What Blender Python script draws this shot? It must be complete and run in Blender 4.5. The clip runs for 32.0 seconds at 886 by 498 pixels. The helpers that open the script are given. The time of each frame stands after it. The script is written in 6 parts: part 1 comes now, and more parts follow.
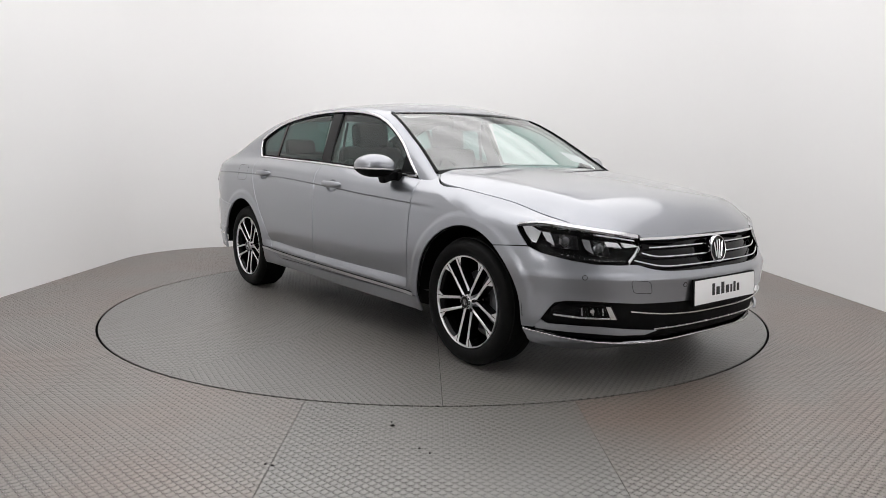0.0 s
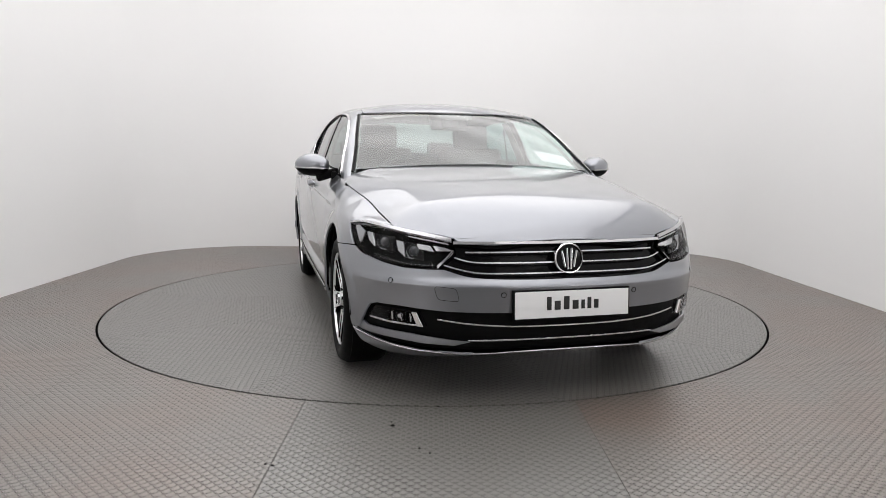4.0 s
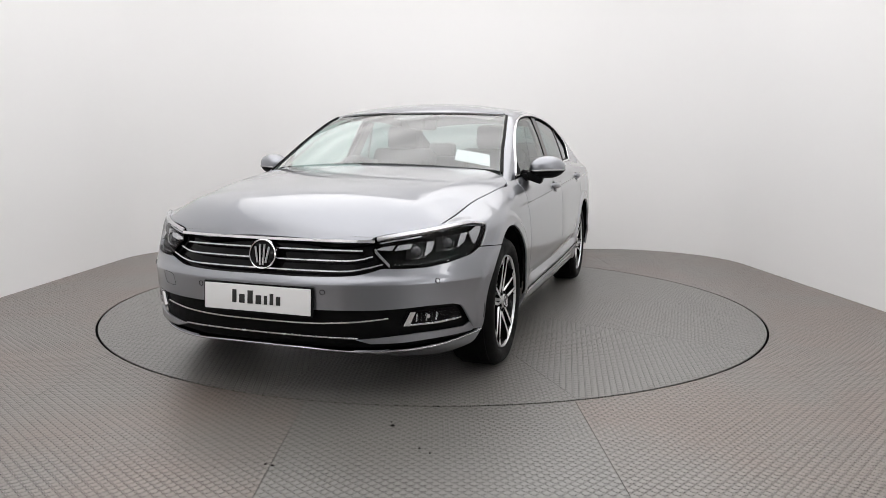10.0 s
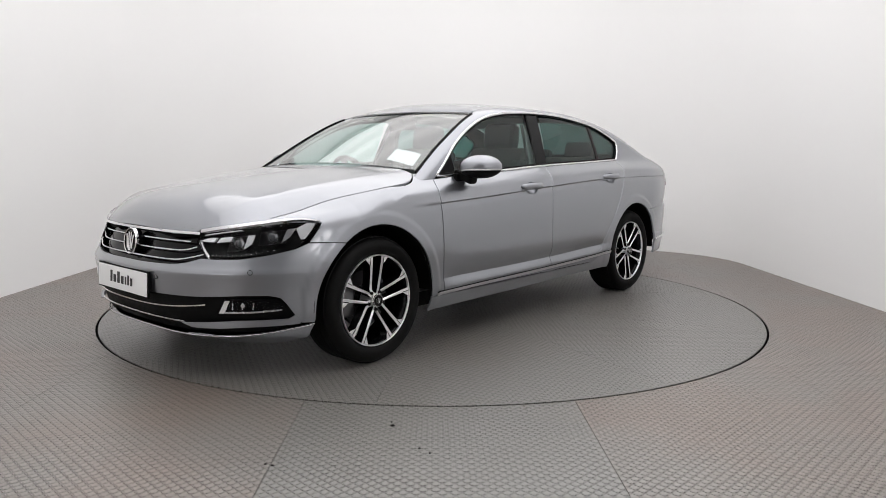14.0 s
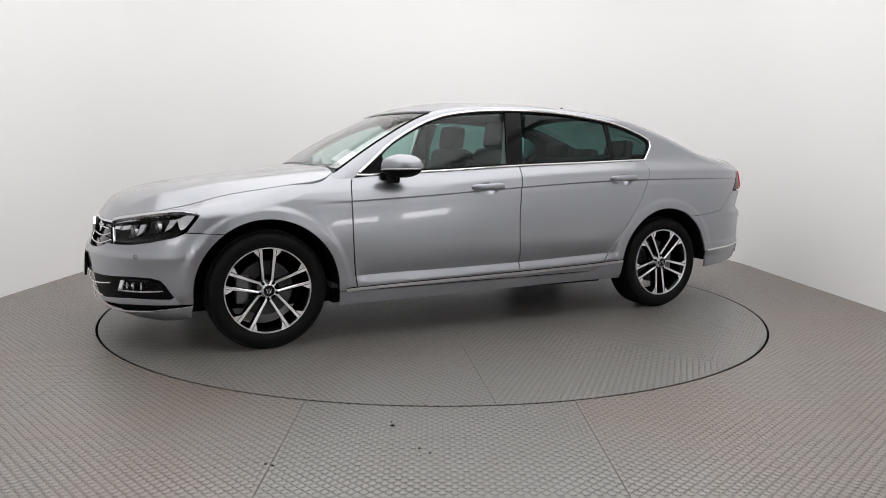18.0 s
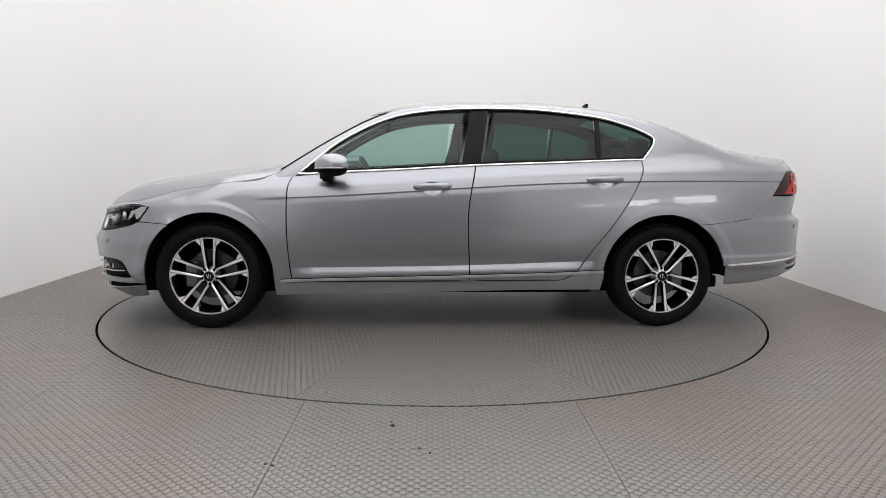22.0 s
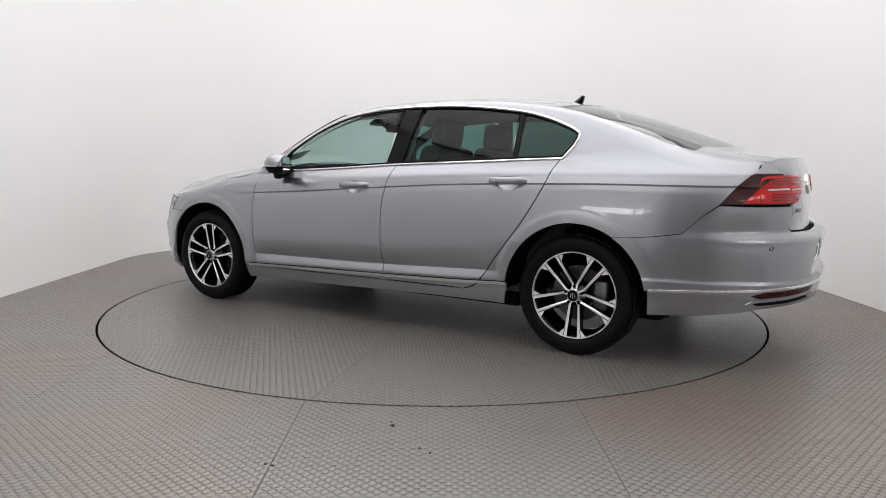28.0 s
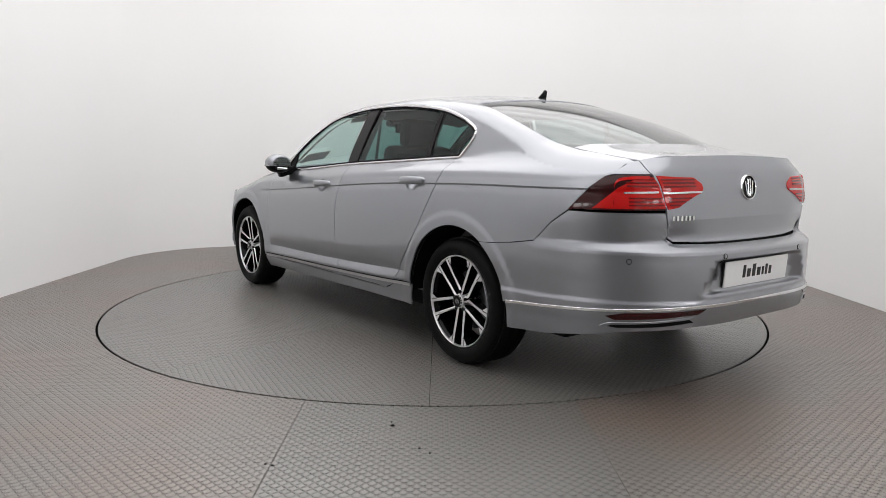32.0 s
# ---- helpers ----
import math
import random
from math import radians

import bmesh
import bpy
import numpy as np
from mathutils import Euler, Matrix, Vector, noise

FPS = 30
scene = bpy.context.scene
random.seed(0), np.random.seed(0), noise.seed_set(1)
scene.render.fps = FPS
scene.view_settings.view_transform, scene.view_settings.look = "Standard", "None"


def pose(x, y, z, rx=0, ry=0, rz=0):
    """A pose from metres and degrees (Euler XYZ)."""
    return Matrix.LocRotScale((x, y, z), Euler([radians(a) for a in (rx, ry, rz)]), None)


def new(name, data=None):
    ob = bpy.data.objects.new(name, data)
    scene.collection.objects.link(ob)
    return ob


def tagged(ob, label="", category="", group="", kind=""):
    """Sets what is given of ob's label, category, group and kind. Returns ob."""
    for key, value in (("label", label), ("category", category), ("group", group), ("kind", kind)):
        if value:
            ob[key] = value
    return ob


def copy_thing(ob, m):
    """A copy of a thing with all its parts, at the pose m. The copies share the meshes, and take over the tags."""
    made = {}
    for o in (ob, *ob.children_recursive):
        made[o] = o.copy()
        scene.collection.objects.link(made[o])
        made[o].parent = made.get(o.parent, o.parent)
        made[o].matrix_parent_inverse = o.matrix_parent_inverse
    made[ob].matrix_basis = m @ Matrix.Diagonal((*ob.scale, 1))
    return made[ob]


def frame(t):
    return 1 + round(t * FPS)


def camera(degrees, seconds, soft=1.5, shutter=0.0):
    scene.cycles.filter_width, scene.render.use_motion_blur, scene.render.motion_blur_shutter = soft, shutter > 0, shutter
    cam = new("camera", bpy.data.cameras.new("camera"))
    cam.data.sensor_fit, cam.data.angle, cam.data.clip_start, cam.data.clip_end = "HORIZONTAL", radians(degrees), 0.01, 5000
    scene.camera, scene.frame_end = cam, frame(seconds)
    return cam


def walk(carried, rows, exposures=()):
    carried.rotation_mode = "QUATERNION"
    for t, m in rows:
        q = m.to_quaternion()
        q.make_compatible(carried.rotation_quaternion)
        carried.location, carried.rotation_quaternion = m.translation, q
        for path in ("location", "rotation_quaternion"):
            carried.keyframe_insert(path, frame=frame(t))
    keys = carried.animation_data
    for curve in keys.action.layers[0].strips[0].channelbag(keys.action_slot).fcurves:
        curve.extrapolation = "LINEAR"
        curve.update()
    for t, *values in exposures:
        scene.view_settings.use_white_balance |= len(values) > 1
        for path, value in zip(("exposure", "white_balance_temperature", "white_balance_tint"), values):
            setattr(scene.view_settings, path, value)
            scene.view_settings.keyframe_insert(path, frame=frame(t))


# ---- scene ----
# camera: stands still on a tripod before the turntable
cam = camera(65.02, 32.0, soft=0.8)
EYE = Vector((0.0, -5.090, 1.032))


def camera_pose():
    yaw, pitch, lean = 0.01172, 0.12665, 0.0099
    m = Euler((math.pi / 2 - pitch, 0, -yaw)).to_matrix().to_4x4()
    return Matrix.Translation(EYE) @ m @ Matrix.Rotation(lean, 4, "Z")


walk(cam, [(0.0, camera_pose()), (32.0, camera_pose())])

# ---- light ----
world = bpy.data.worlds.new("studio_world")
scene.world = world
world.use_nodes = True
world.node_tree.nodes["Background"].inputs[0].default_value = (0.9, 0.95, 1.0, 1)
world.node_tree.nodes["Background"].inputs[1].default_value = 0.03
scene.view_settings.exposure = 0.0

CEILING = 3.6
LIGHT_POWER = 6.0      # small light panels on the walls beside and behind the camera
LIGHT_BASE, LIGHT_PEAK = 1.52, 0.70     # luminous ceiling: edges, and bands over the turntable
# x, y, z, width, height
SMALL_SPOTS = ((2.62, -5.68, 1.14, 0.30, 0.09), (3.17, -5.15, 1.22, 0.95, 0.33), (3.17, -3.88, 1.22, 0.75, 0.33),
               (-2.25, -5.68, 1.18, 0.26, 0.09), (-2.78, -5.68, 1.22, 0.55, 0.30), (-3.17, -5.20, 1.22, 0.70, 0.33))
# ---- materials ----
def material(name, colour=(0.5, 0.5, 0.5), rough=0.5, metal=0.0, **more):
    m = bpy.data.materials.new(name)
    m.use_nodes = True
    b = m.node_tree.nodes["Principled BSDF"]
    b.inputs["Base Color"].default_value = (*colour, 1)
    b.inputs["Roughness"].default_value = rough
    b.inputs["Metallic"].default_value = metal
    for k, v in more.items():
        b.inputs[k.replace("_", " ")].default_value = v
    return m


def node(m, kind, **values):
    n = m.node_tree.nodes.new(kind)
    for k, v in values.items():
        set_input(n, k, v)
    return n


def set_input(n, k, v):
    n.inputs[k.replace("_", " ")].default_value = v


def link(m, a, b):
    m.node_tree.links.new(a, b)


def bsdf(m):
    return m.node_tree.nodes["Principled BSDF"]


def vary(m, scale, low, high, target="Roughness", detail=4.0, bump=0.0, bump_scale=200.0):
    """Noise-driven variation of one input, and a fine bump."""
    t = m.node_tree.nodes.new("ShaderNodeTexCoord")
    n = node(m, "ShaderNodeTexNoise", Scale=scale, Detail=detail)
    link(m, t.outputs["Object"], n.inputs["Vector"])
    r = m.node_tree.nodes.new("ShaderNodeMapRange")
    r.inputs["To Min"].default_value, r.inputs["To Max"].default_value = low, high
    link(m, n.outputs["Fac"], r.inputs["Value"])
    link(m, r.outputs["Result"], bsdf(m).inputs[target])
    if bump:
        n2 = node(m, "ShaderNodeTexNoise", Scale=bump_scale, Detail=2.0)
        link(m, t.outputs["Object"], n2.inputs["Vector"])
        b = node(m, "ShaderNodeBump", Strength=bump, Distance=0.001)
        link(m, n2.outputs["Fac"], b.inputs["Height"])
        link(m, b.outputs["Normal"], bsdf(m).inputs["Normal"])
    return m


def metallic_paint():
    m = material("silver_metallic_paint", (0.280, 0.289, 0.316), 0.34, 0.95, Coat_Weight=1.0, Coat_IOR=1.55, Coat_Roughness=0.03)
    t = m.node_tree.nodes.new("ShaderNodeTexCoord")
    n = node(m, "ShaderNodeTexNoise", Scale=1400.0, Detail=1.0)
    link(m, t.outputs["Object"], n.inputs["Vector"])
    mix = m.node_tree.nodes.new("ShaderNodeMix")
    mix.data_type = "RGBA"
    mix.inputs[6].default_value, mix.inputs[7].default_value = (0.243, 0.251, 0.275, 1), (0.317, 0.327, 0.356, 1)
    link(m, n.outputs["Fac"], mix.inputs[0])
    link(m, mix.outputs[2], bsdf(m).inputs["Base Color"])
    return m


def glass(name, tint, gloss=1.0, base=0.08):
    """A single sheet: clear tinted body with a mirror-like skin."""
    m = bpy.data.materials.new(name)
    m.use_nodes = True
    nt = m.node_tree
    nt.nodes.remove(nt.nodes["Principled BSDF"])
    out = nt.nodes["Material Output"]
    tr = nt.nodes.new("ShaderNodeBsdfTransparent")
    tr.inputs[0].default_value = (*tint, 1)
    gl = nt.nodes.new("ShaderNodeBsdfGlossy")
    gl.inputs["Roughness"].default_value = 0.01
    gl.inputs[0].default_value = (gloss, gloss, gloss, 1)
    lw = nt.nodes.new("ShaderNodeLayerWeight")
    lw.inputs["Blend"].default_value = 0.5
    p = nt.nodes.new("ShaderNodeMath")
    p.operation = "POWER"
    p.inputs[1].default_value = 5.0
    nt.links.new(lw.outputs["Facing"], p.inputs[0])
    fr = nt.nodes.new("ShaderNodeMath")
    fr.operation = "MULTIPLY_ADD"
    fr.inputs[1].default_value, fr.inputs[2].default_value = 1 - base, base
    nt.links.new(p.outputs[0], fr.inputs[0])
    mx = nt.nodes.new("ShaderNodeMixShader")
    nt.links.new(fr.outputs[0], mx.inputs[0])
    nt.links.new(tr.outputs[0], mx.inputs[1])
    nt.links.new(gl.outputs[0], mx.inputs[2])
    nt.links.new(mx.outputs[0], out.inputs[0])
    return m


PAINT = metallic_paint()
CHROME = vary(material("chrome", (0.80, 0.80, 0.81), 0.08, 1.0), 30.0, 0.05, 0.14)
DARK_CHROME = vary(material("dark_chrome", (0.45, 0.45, 0.46), 0.12, 1.0), 40.0, 0.10, 0.18)
TRIM_BRIGHT = vary(material("bright_trim", (0.55, 0.55, 0.565), 0.30, 1.0), 4.0, 0.27, 0.33)
SATIN = vary(material("satin_aluminium", (0.62, 0.62, 0.64), 0.25, 1.0), 60.0, 0.2, 0.32)
MACHINED = vary(material("machined_alloy", (0.82, 0.82, 0.83), 0.32, 0.9), 90.0, 0.30, 0.38)
BLACK_GLOSS = vary(material("gloss_black_plastic", (0.003, 0.003, 0.0035), 0.1, 0.0, Specular_IOR_Level=0.14), 20.0, 0.06, 0.16)
BLACK_MATT = vary(material("black_plastic", (0.003, 0.003, 0.0033), 0.55, 0.0, Specular_IOR_Level=0.10), 40.0, 0.45, 0.7, bump=0.2)
RUBBER = vary(material("tyre_rubber", (0.003, 0.003, 0.003), 0.75, 0.0, Specular_IOR_Level=0.12), 30.0, 0.5, 0.7, bump=0.4, bump_scale=400.0)
SHELL = material("inner_shell_black", (0.003, 0.003, 0.003), 0.9, 0.0, Specular_IOR_Level=0.1)
GLASS_CLEAR = glass("windscreen_glass", (0.90, 0.965, 0.945), 1.0, 0.15)
GLASS_SIDE = glass("side_glass", (0.50, 0.67, 0.63), 1.0, 0.035)
GLASS_DARK = glass("privacy_glass", (0.095, 0.235, 0.215), 1.0, 0.024)
GLASS_REAR = glass("rear_window_glass", (0.34, 0.44, 0.42), 1.0, 0.10)
LENS_CLEAR = glass("lamp_lens", (0.95, 0.96, 0.97), 0.45, 0.02)
RED_LENS = material("red_lamp_lens", (0.46, 0.006, 0.005), 0.06, 0.0, Specular_IOR_Level=0.4)
RED_RIB = material("deep_red_lamp_rib", (0.13, 0.004, 0.004), 0.10, 0.0, Specular_IOR_Level=0.4)
RED_DARK = material("dark_red_lamp_lens", (0.028, 0.002, 0.0025), 0.06, 0.0, Specular_IOR_Level=0.35)
PLATE_WHITE = vary(material("white_plate", (0.80, 0.80, 0.80), 0.3), 15.0, 0.25, 0.4)
INK = material("black_print", (0.01, 0.01, 0.01), 0.5)
FABRIC = vary(material("dark_seat_fabric", (0.12, 0.12, 0.122), 0.9), 50.0, 0.8, 0.95)
TRIM_GREY = vary(material("grey_cabin_trim", (0.26, 0.26, 0.255), 0.7), 50.0, 0.6, 0.8, bump=0.3, bump_scale=300.0)
HEADLINER = vary(material("light_headliner", (0.42, 0.42, 0.405), 0.9), 50.0, 0.8, 0.95)
STEEL = vary(material("brake_steel", (0.20, 0.20, 0.21), 0.4, 1.0), 40.0, 0.3, 0.5)
DARK_STEEL = vary(material("dark_brake_steel", (0.07, 0.07, 0.075), 0.4, 1.0), 40.0, 0.3, 0.5)
MIRROR_GLASS = material("mirror_silver", (0.85, 0.88, 0.88), 0.02, 1.0)
WALL = vary(material("white_wall_paint", (0.84, 0.837, 0.835), 0.75), 1.2, 0.65, 0.85, bump=0.08, bump_scale=60.0)


def emissive(name, colour, strength):
    m = material(name, (0.8, 0.8, 0.8), 0.5)
    bsdf(m).inputs["Emission Color"].default_value = (*colour, 1)
    bsdf(m).inputs["Emission Strength"].default_value = strength
    return m


PANEL_LIGHT = emissive("light_panel", (1.0, 0.985, 0.985), LIGHT_POWER)


def light_ceiling():
    """Stretched fabric over rows of tubes: bright bands over the turntable, fainter towards the room's edges."""
    m = emissive("light_fabric", (1.0, 0.985, 0.985), 1.0)
    nt = m.node_tree
    tc = nt.nodes.new("ShaderNodeTexCoord")
    sep = nt.nodes.new("ShaderNodeSeparateXYZ")
    nt.links.new(tc.outputs["Object"], sep.inputs[0])

    def calc(op, a, b=0.0):
        n = nt.nodes.new("ShaderNodeMath")
        n.operation = op
        for i, v in enumerate((a, b)):
            if isinstance(v, (int, float)):
                n.inputs[i].default_value = v
            else:
                nt.links.new(v, n.inputs[i])
        return n.outputs[0]

    def bump(v, centre, inner, outer):
        r = nt.nodes.new("ShaderNodeMapRange")
        r.interpolation_type = "SMOOTHSTEP"
        r.inputs[1].default_value, r.inputs[2].default_value, r.inputs[3].default_value, r.inputs[4].default_value = inner, outer, 1.0, 0.0
        nt.links.new(calc("ABSOLUTE", calc("SUBTRACT", v, centre)), r.inputs[0])
        return r.outputs[0]
    hot = calc("MULTIPLY", bump(sep.outputs[0], 0.0, 1.5, 3.1), bump(sep.outputs[1], -0.7, 2.2, 3.7))
    wave = calc("ADD", 0.86, calc("MULTIPLY", 0.14, calc("COSINE", calc("MULTIPLY", sep.outputs[1], math.tau / 0.62))))
    glow = calc("MULTIPLY", wave, calc("ADD", LIGHT_BASE, calc("MULTIPLY", LIGHT_PEAK, hot)))
    nt.links.new(glow, bsdf(m).inputs["Emission Strength"])
    return m


LIGHT_FABRIC = light_ceiling()
DARK_WALL = vary(material("grey_curtain_cloth", (0.28, 0.28, 0.285), 0.85), 1.5, 0.75, 0.92, bump=0.1, bump_scale=80.0)


def tread_plate(name, clean, dirty, low, high):
    """Grey painted steel floor plate with two families of raised lugs; clean and dirty are its two colours."""
    m = material(name, (0.16, 0.15, 0.135), 0.30, 0.0, IOR=2.7)
    nt = m.node_tree
    tc = nt.nodes.new("ShaderNodeTexCoord")

    def math_node(op, a, b=None, c=None):
        n = nt.nodes.new("ShaderNodeMath")
        n.operation = op
        for i, v in enumerate((a, b, c)):
            if v is None:
                continue
            if isinstance(v, (int, float)):
                n.inputs[i].default_value = v
            else:
                nt.links.new(v, n.inputs[i])
        return n.outputs[0]

    sep = nt.nodes.new("ShaderNodeSeparateXYZ")
    nt.links.new(tc.outputs["Object"], sep.inputs[0])
    x, y = sep.outputs[0], sep.outputs[1]
    heights, halos = [], []
    P = 0.041
    for ox, oy, ang in ((0.0, 0.0, 0.76), (0.5, 0.5, 0.76), (0.5, 0.0, -0.76), (0.0, 0.5, -0.76)):
        fx = math_node("MULTIPLY", math_node("SUBTRACT", math_node("FRACT", math_node("MULTIPLY_ADD", x, 1 / P, ox + 100.0)), 0.5), P)
        fy = math_node("MULTIPLY", math_node("SUBTRACT", math_node("FRACT", math_node("MULTIPLY_ADD", y, 1 / P, oy + 100.0)), 0.5), P)
        c, s = math.cos(ang), math.sin(ang)
        u = math_node("ADD", math_node("MULTIPLY", fx, c / 0.0098), math_node("MULTIPLY", fy, s / 0.0098))
        w = math_node("ADD", math_node("MULTIPLY", fx, -s / 0.0035), math_node("MULTIPLY", fy, c / 0.0035))
        d = math_node("ADD", math_node("MULTIPLY", u, u), math_node("MULTIPLY", w, w))
        heights.append(math_node("MAXIMUM", math_node("SUBTRACT", 1.0, d), 0.0))
        halos.append(d)
    h = heights[0]
    for k in heights[1:]:
        h = math_node("MAXIMUM", h, k)
    h = math_node("POWER", h, 0.5)
    near = halos[0]
    for k in halos[1:]:
        near = math_node("MINIMUM", near, k)
    # painted shade: a dark ring round each lug, tops lightened as if lit
    lug_shade = nt.nodes.new("ShaderNodeMapRange")
    lug_shade.inputs[1].default_value, lug_shade.inputs[2].default_value, lug_shade.inputs[3].default_value, lug_shade.inputs[4].default_value = 1.0, 2.3, 0.25, 1.0
    link(m, near, lug_shade.inputs[0])
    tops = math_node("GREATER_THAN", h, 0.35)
    lug_shading = math_node("MAXIMUM", lug_shade.outputs[0], math_node("MULTIPLY", tops, 1.10))
    bump = node(m, "ShaderNodeBump", Strength=1.0, Distance=0.013)
    link(m, h, bump.inputs["Height"])
    link(m, bump.outputs["Normal"], bsdf(m).inputs["Normal"])
    # traffic dirt: brown blotches at room scale, fine speckle close up
    big = node(m, "ShaderNodeTexNoise", Scale=1.1, Detail=5.0)
    link(m, tc.outputs["Object"], big.inputs["Vector"])
    fine = node(m, "ShaderNodeTexNoise", Scale=45.0, Detail=6.0)
    link(m, tc.outputs["Object"], fine.inputs["Vector"])
    ramp = nt.nodes.new("ShaderNodeMapRange")
    ramp.inputs[1].default_value, ramp.inputs[2].default_value = low, high
    link(m, big.outputs["Fac"], ramp.inputs[0])
    mix = nt.nodes.new("ShaderNodeMix")
    mix.data_type = "RGBA"
    mix.inputs[6].default_value, mix.inputs[7].default_value = (*clean, 1), (*dirty, 1)
    link(m, ramp.outputs[0], mix.inputs[0])
    mul = nt.nodes.new("ShaderNodeMix")
    mul.data_type, mul.blend_type = "RGBA", "MULTIPLY"
    r2 = nt.nodes.new("ShaderNodeMapRange")
    r2.inputs[1].default_value, r2.inputs[2].default_value, r2.inputs[3].default_value, r2.inputs[4].default_value = 0.3, 0.7, 0.86, 1.08
    link(m, fine.outputs["Fac"], r2.inputs[0])
    mul.inputs[0].default_value = 1.0
    link(m, mix.outputs[2], mul.inputs[6])
    link(m, r2.outputs[0], mul.inputs[7])
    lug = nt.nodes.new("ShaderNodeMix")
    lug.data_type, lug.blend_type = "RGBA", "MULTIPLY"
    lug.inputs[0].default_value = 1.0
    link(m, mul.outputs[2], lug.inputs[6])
    link(m, lug_shading, lug.inputs[7])
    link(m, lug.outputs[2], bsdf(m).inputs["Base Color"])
    # the painted shade rings reflect less too, the painted steel has a sheen
    link(m, math_node("MULTIPLY", lug_shading, 0.5), bsdf(m).inputs["Specular IOR Level"])
    r3 = nt.nodes.new("ShaderNodeMapRange")
    r3.inputs[3].default_value, r3.inputs[4].default_value = 0.32, 0.46
    link(m, fine.outputs["Fac"], r3.inputs[0])
    link(m, r3.outputs[0], bsdf(m).inputs["Roughness"])
    return m


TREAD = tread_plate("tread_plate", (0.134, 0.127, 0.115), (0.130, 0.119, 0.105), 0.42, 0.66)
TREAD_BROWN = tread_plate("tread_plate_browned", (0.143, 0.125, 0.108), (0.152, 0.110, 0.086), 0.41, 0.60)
# ---- mesh helpers ----
def mesh_object(name, verts, faces, mat, parent=None, smooth=False, label=""):
    me = bpy.data.meshes.new(name)
    me.from_pydata([tuple(v) for v in verts], [], [tuple(f) for f in faces])
    me.materials.append(mat)
    if smooth:
        me.shade_smooth()
    me.update()
    ob = new(name, me)
    ob.parent = parent
    if label:
        tagged(ob, label)
    return ob


def part(name, bm, mat, parent, label="", smooth=True):
    bmesh.ops.recalc_face_normals(bm, faces=bm.faces)
    me = bpy.data.meshes.new(name)
    bm.to_mesh(me)
    bm.free()
    me.materials.append(mat)
    if smooth:
        me.set_sharp_from_angle(angle=radians(35))
    ob = new(name, me)
    ob.parent = parent
    if label:
        tagged(ob, label)
    return ob


def block(bm, size, at, bevel=0.0, turn=None):
    """A box with rounded edges added to bm."""
    made = bmesh.ops.create_cube(bm, size=1.0)["verts"]
    m = Matrix.Translation(at) @ (turn or Matrix.Identity(4)) @ Matrix.Diagonal((*size, 1))
    bmesh.ops.transform(bm, matrix=m, verts=made)
    if bevel:
        edges = list({e for v in made for e in v.link_edges})
        bmesh.ops.bevel(bm, geom=edges, offset=bevel, segments=3, profile=0.6, affect="EDGES")


def tube(points, radius, sides=8, closed=False, flat=1.0):
    """A bmesh tube along points."""
    bm = bmesh.new()
    pts = [Vector(p) for p in points]
    n = len(pts)
    rings = []
    for i, p in enumerate(pts):
        a = pts[(i - 1) % n] if closed or i else pts[0]
        b = pts[(i + 1) % n] if closed or i < n - 1 else pts[-1]
        d = (b - a).normalized()
        up = Vector((0, 0, 1)) if abs(d.z) < 0.9 else Vector((1, 0, 0))
        s = d.cross(up).normalized()
        u = s.cross(d)
        w = radius[i] if isinstance(radius, list) else radius
        rings.append([bm.verts.new(p + w * (math.cos(k * math.tau / sides) * s * flat + math.sin(k * math.tau / sides) * u)) for k in range(sides)])
    for i in range(n if closed else n - 1):
        r, q = rings[i], rings[(i + 1) % n]
        for k in range(sides):
            bm.faces.new((r[k], r[(k + 1) % sides], q[(k + 1) % sides], q[k]))
    if not closed:
        bm.faces.new(rings[0][::-1])
        bm.faces.new(rings[-1])
    return bm


def lathe(profile, segments=64):
    """A bmesh turned about the y axis from (radius, y) pairs."""
    bm = bmesh.new()
    rings = []
    for r, y in profile:
        if r < 1e-5:
            rings.append([bm.verts.new((0, y, 0))])
        else:
            rings.append([bm.verts.new((r * math.cos(k * math.tau / segments), y, r * math.sin(k * math.tau / segments))) for k in range(segments)])
    for a, b in zip(rings[:-1], rings[1:]):
        for k in range(segments):
            q = [a[k % len(a)], a[(k + 1) % len(a)], b[(k + 1) % len(b)], b[k % len(b)]]
            q = list(dict.fromkeys(q))
            if len(q) > 2:
                bm.faces.new(q)
    return bm


# ---- room ----
HALF, BACK, FRONT, CORNER = 3.19, 3.15, -5.7, 1.15
TABLE_R = 2.257
DOORWAY = 1.40          # half the opening's width behind the camera


def room_outline(grow=0.0):
    """Back corners rounded, front corners square."""
    pts = []
    r = CORNER + grow
    for cx, a0 in ((HALF - CORNER, 0), (-HALF + CORNER, 90)):
        for k in range(17):
            a = radians(a0 + 90 * k / 16)
            pts.append((cx + r * math.cos(a), BACK - CORNER + r * math.sin(a)))
    return pts + [(-HALF - grow, FRONT), (HALF + grow, FRONT)]


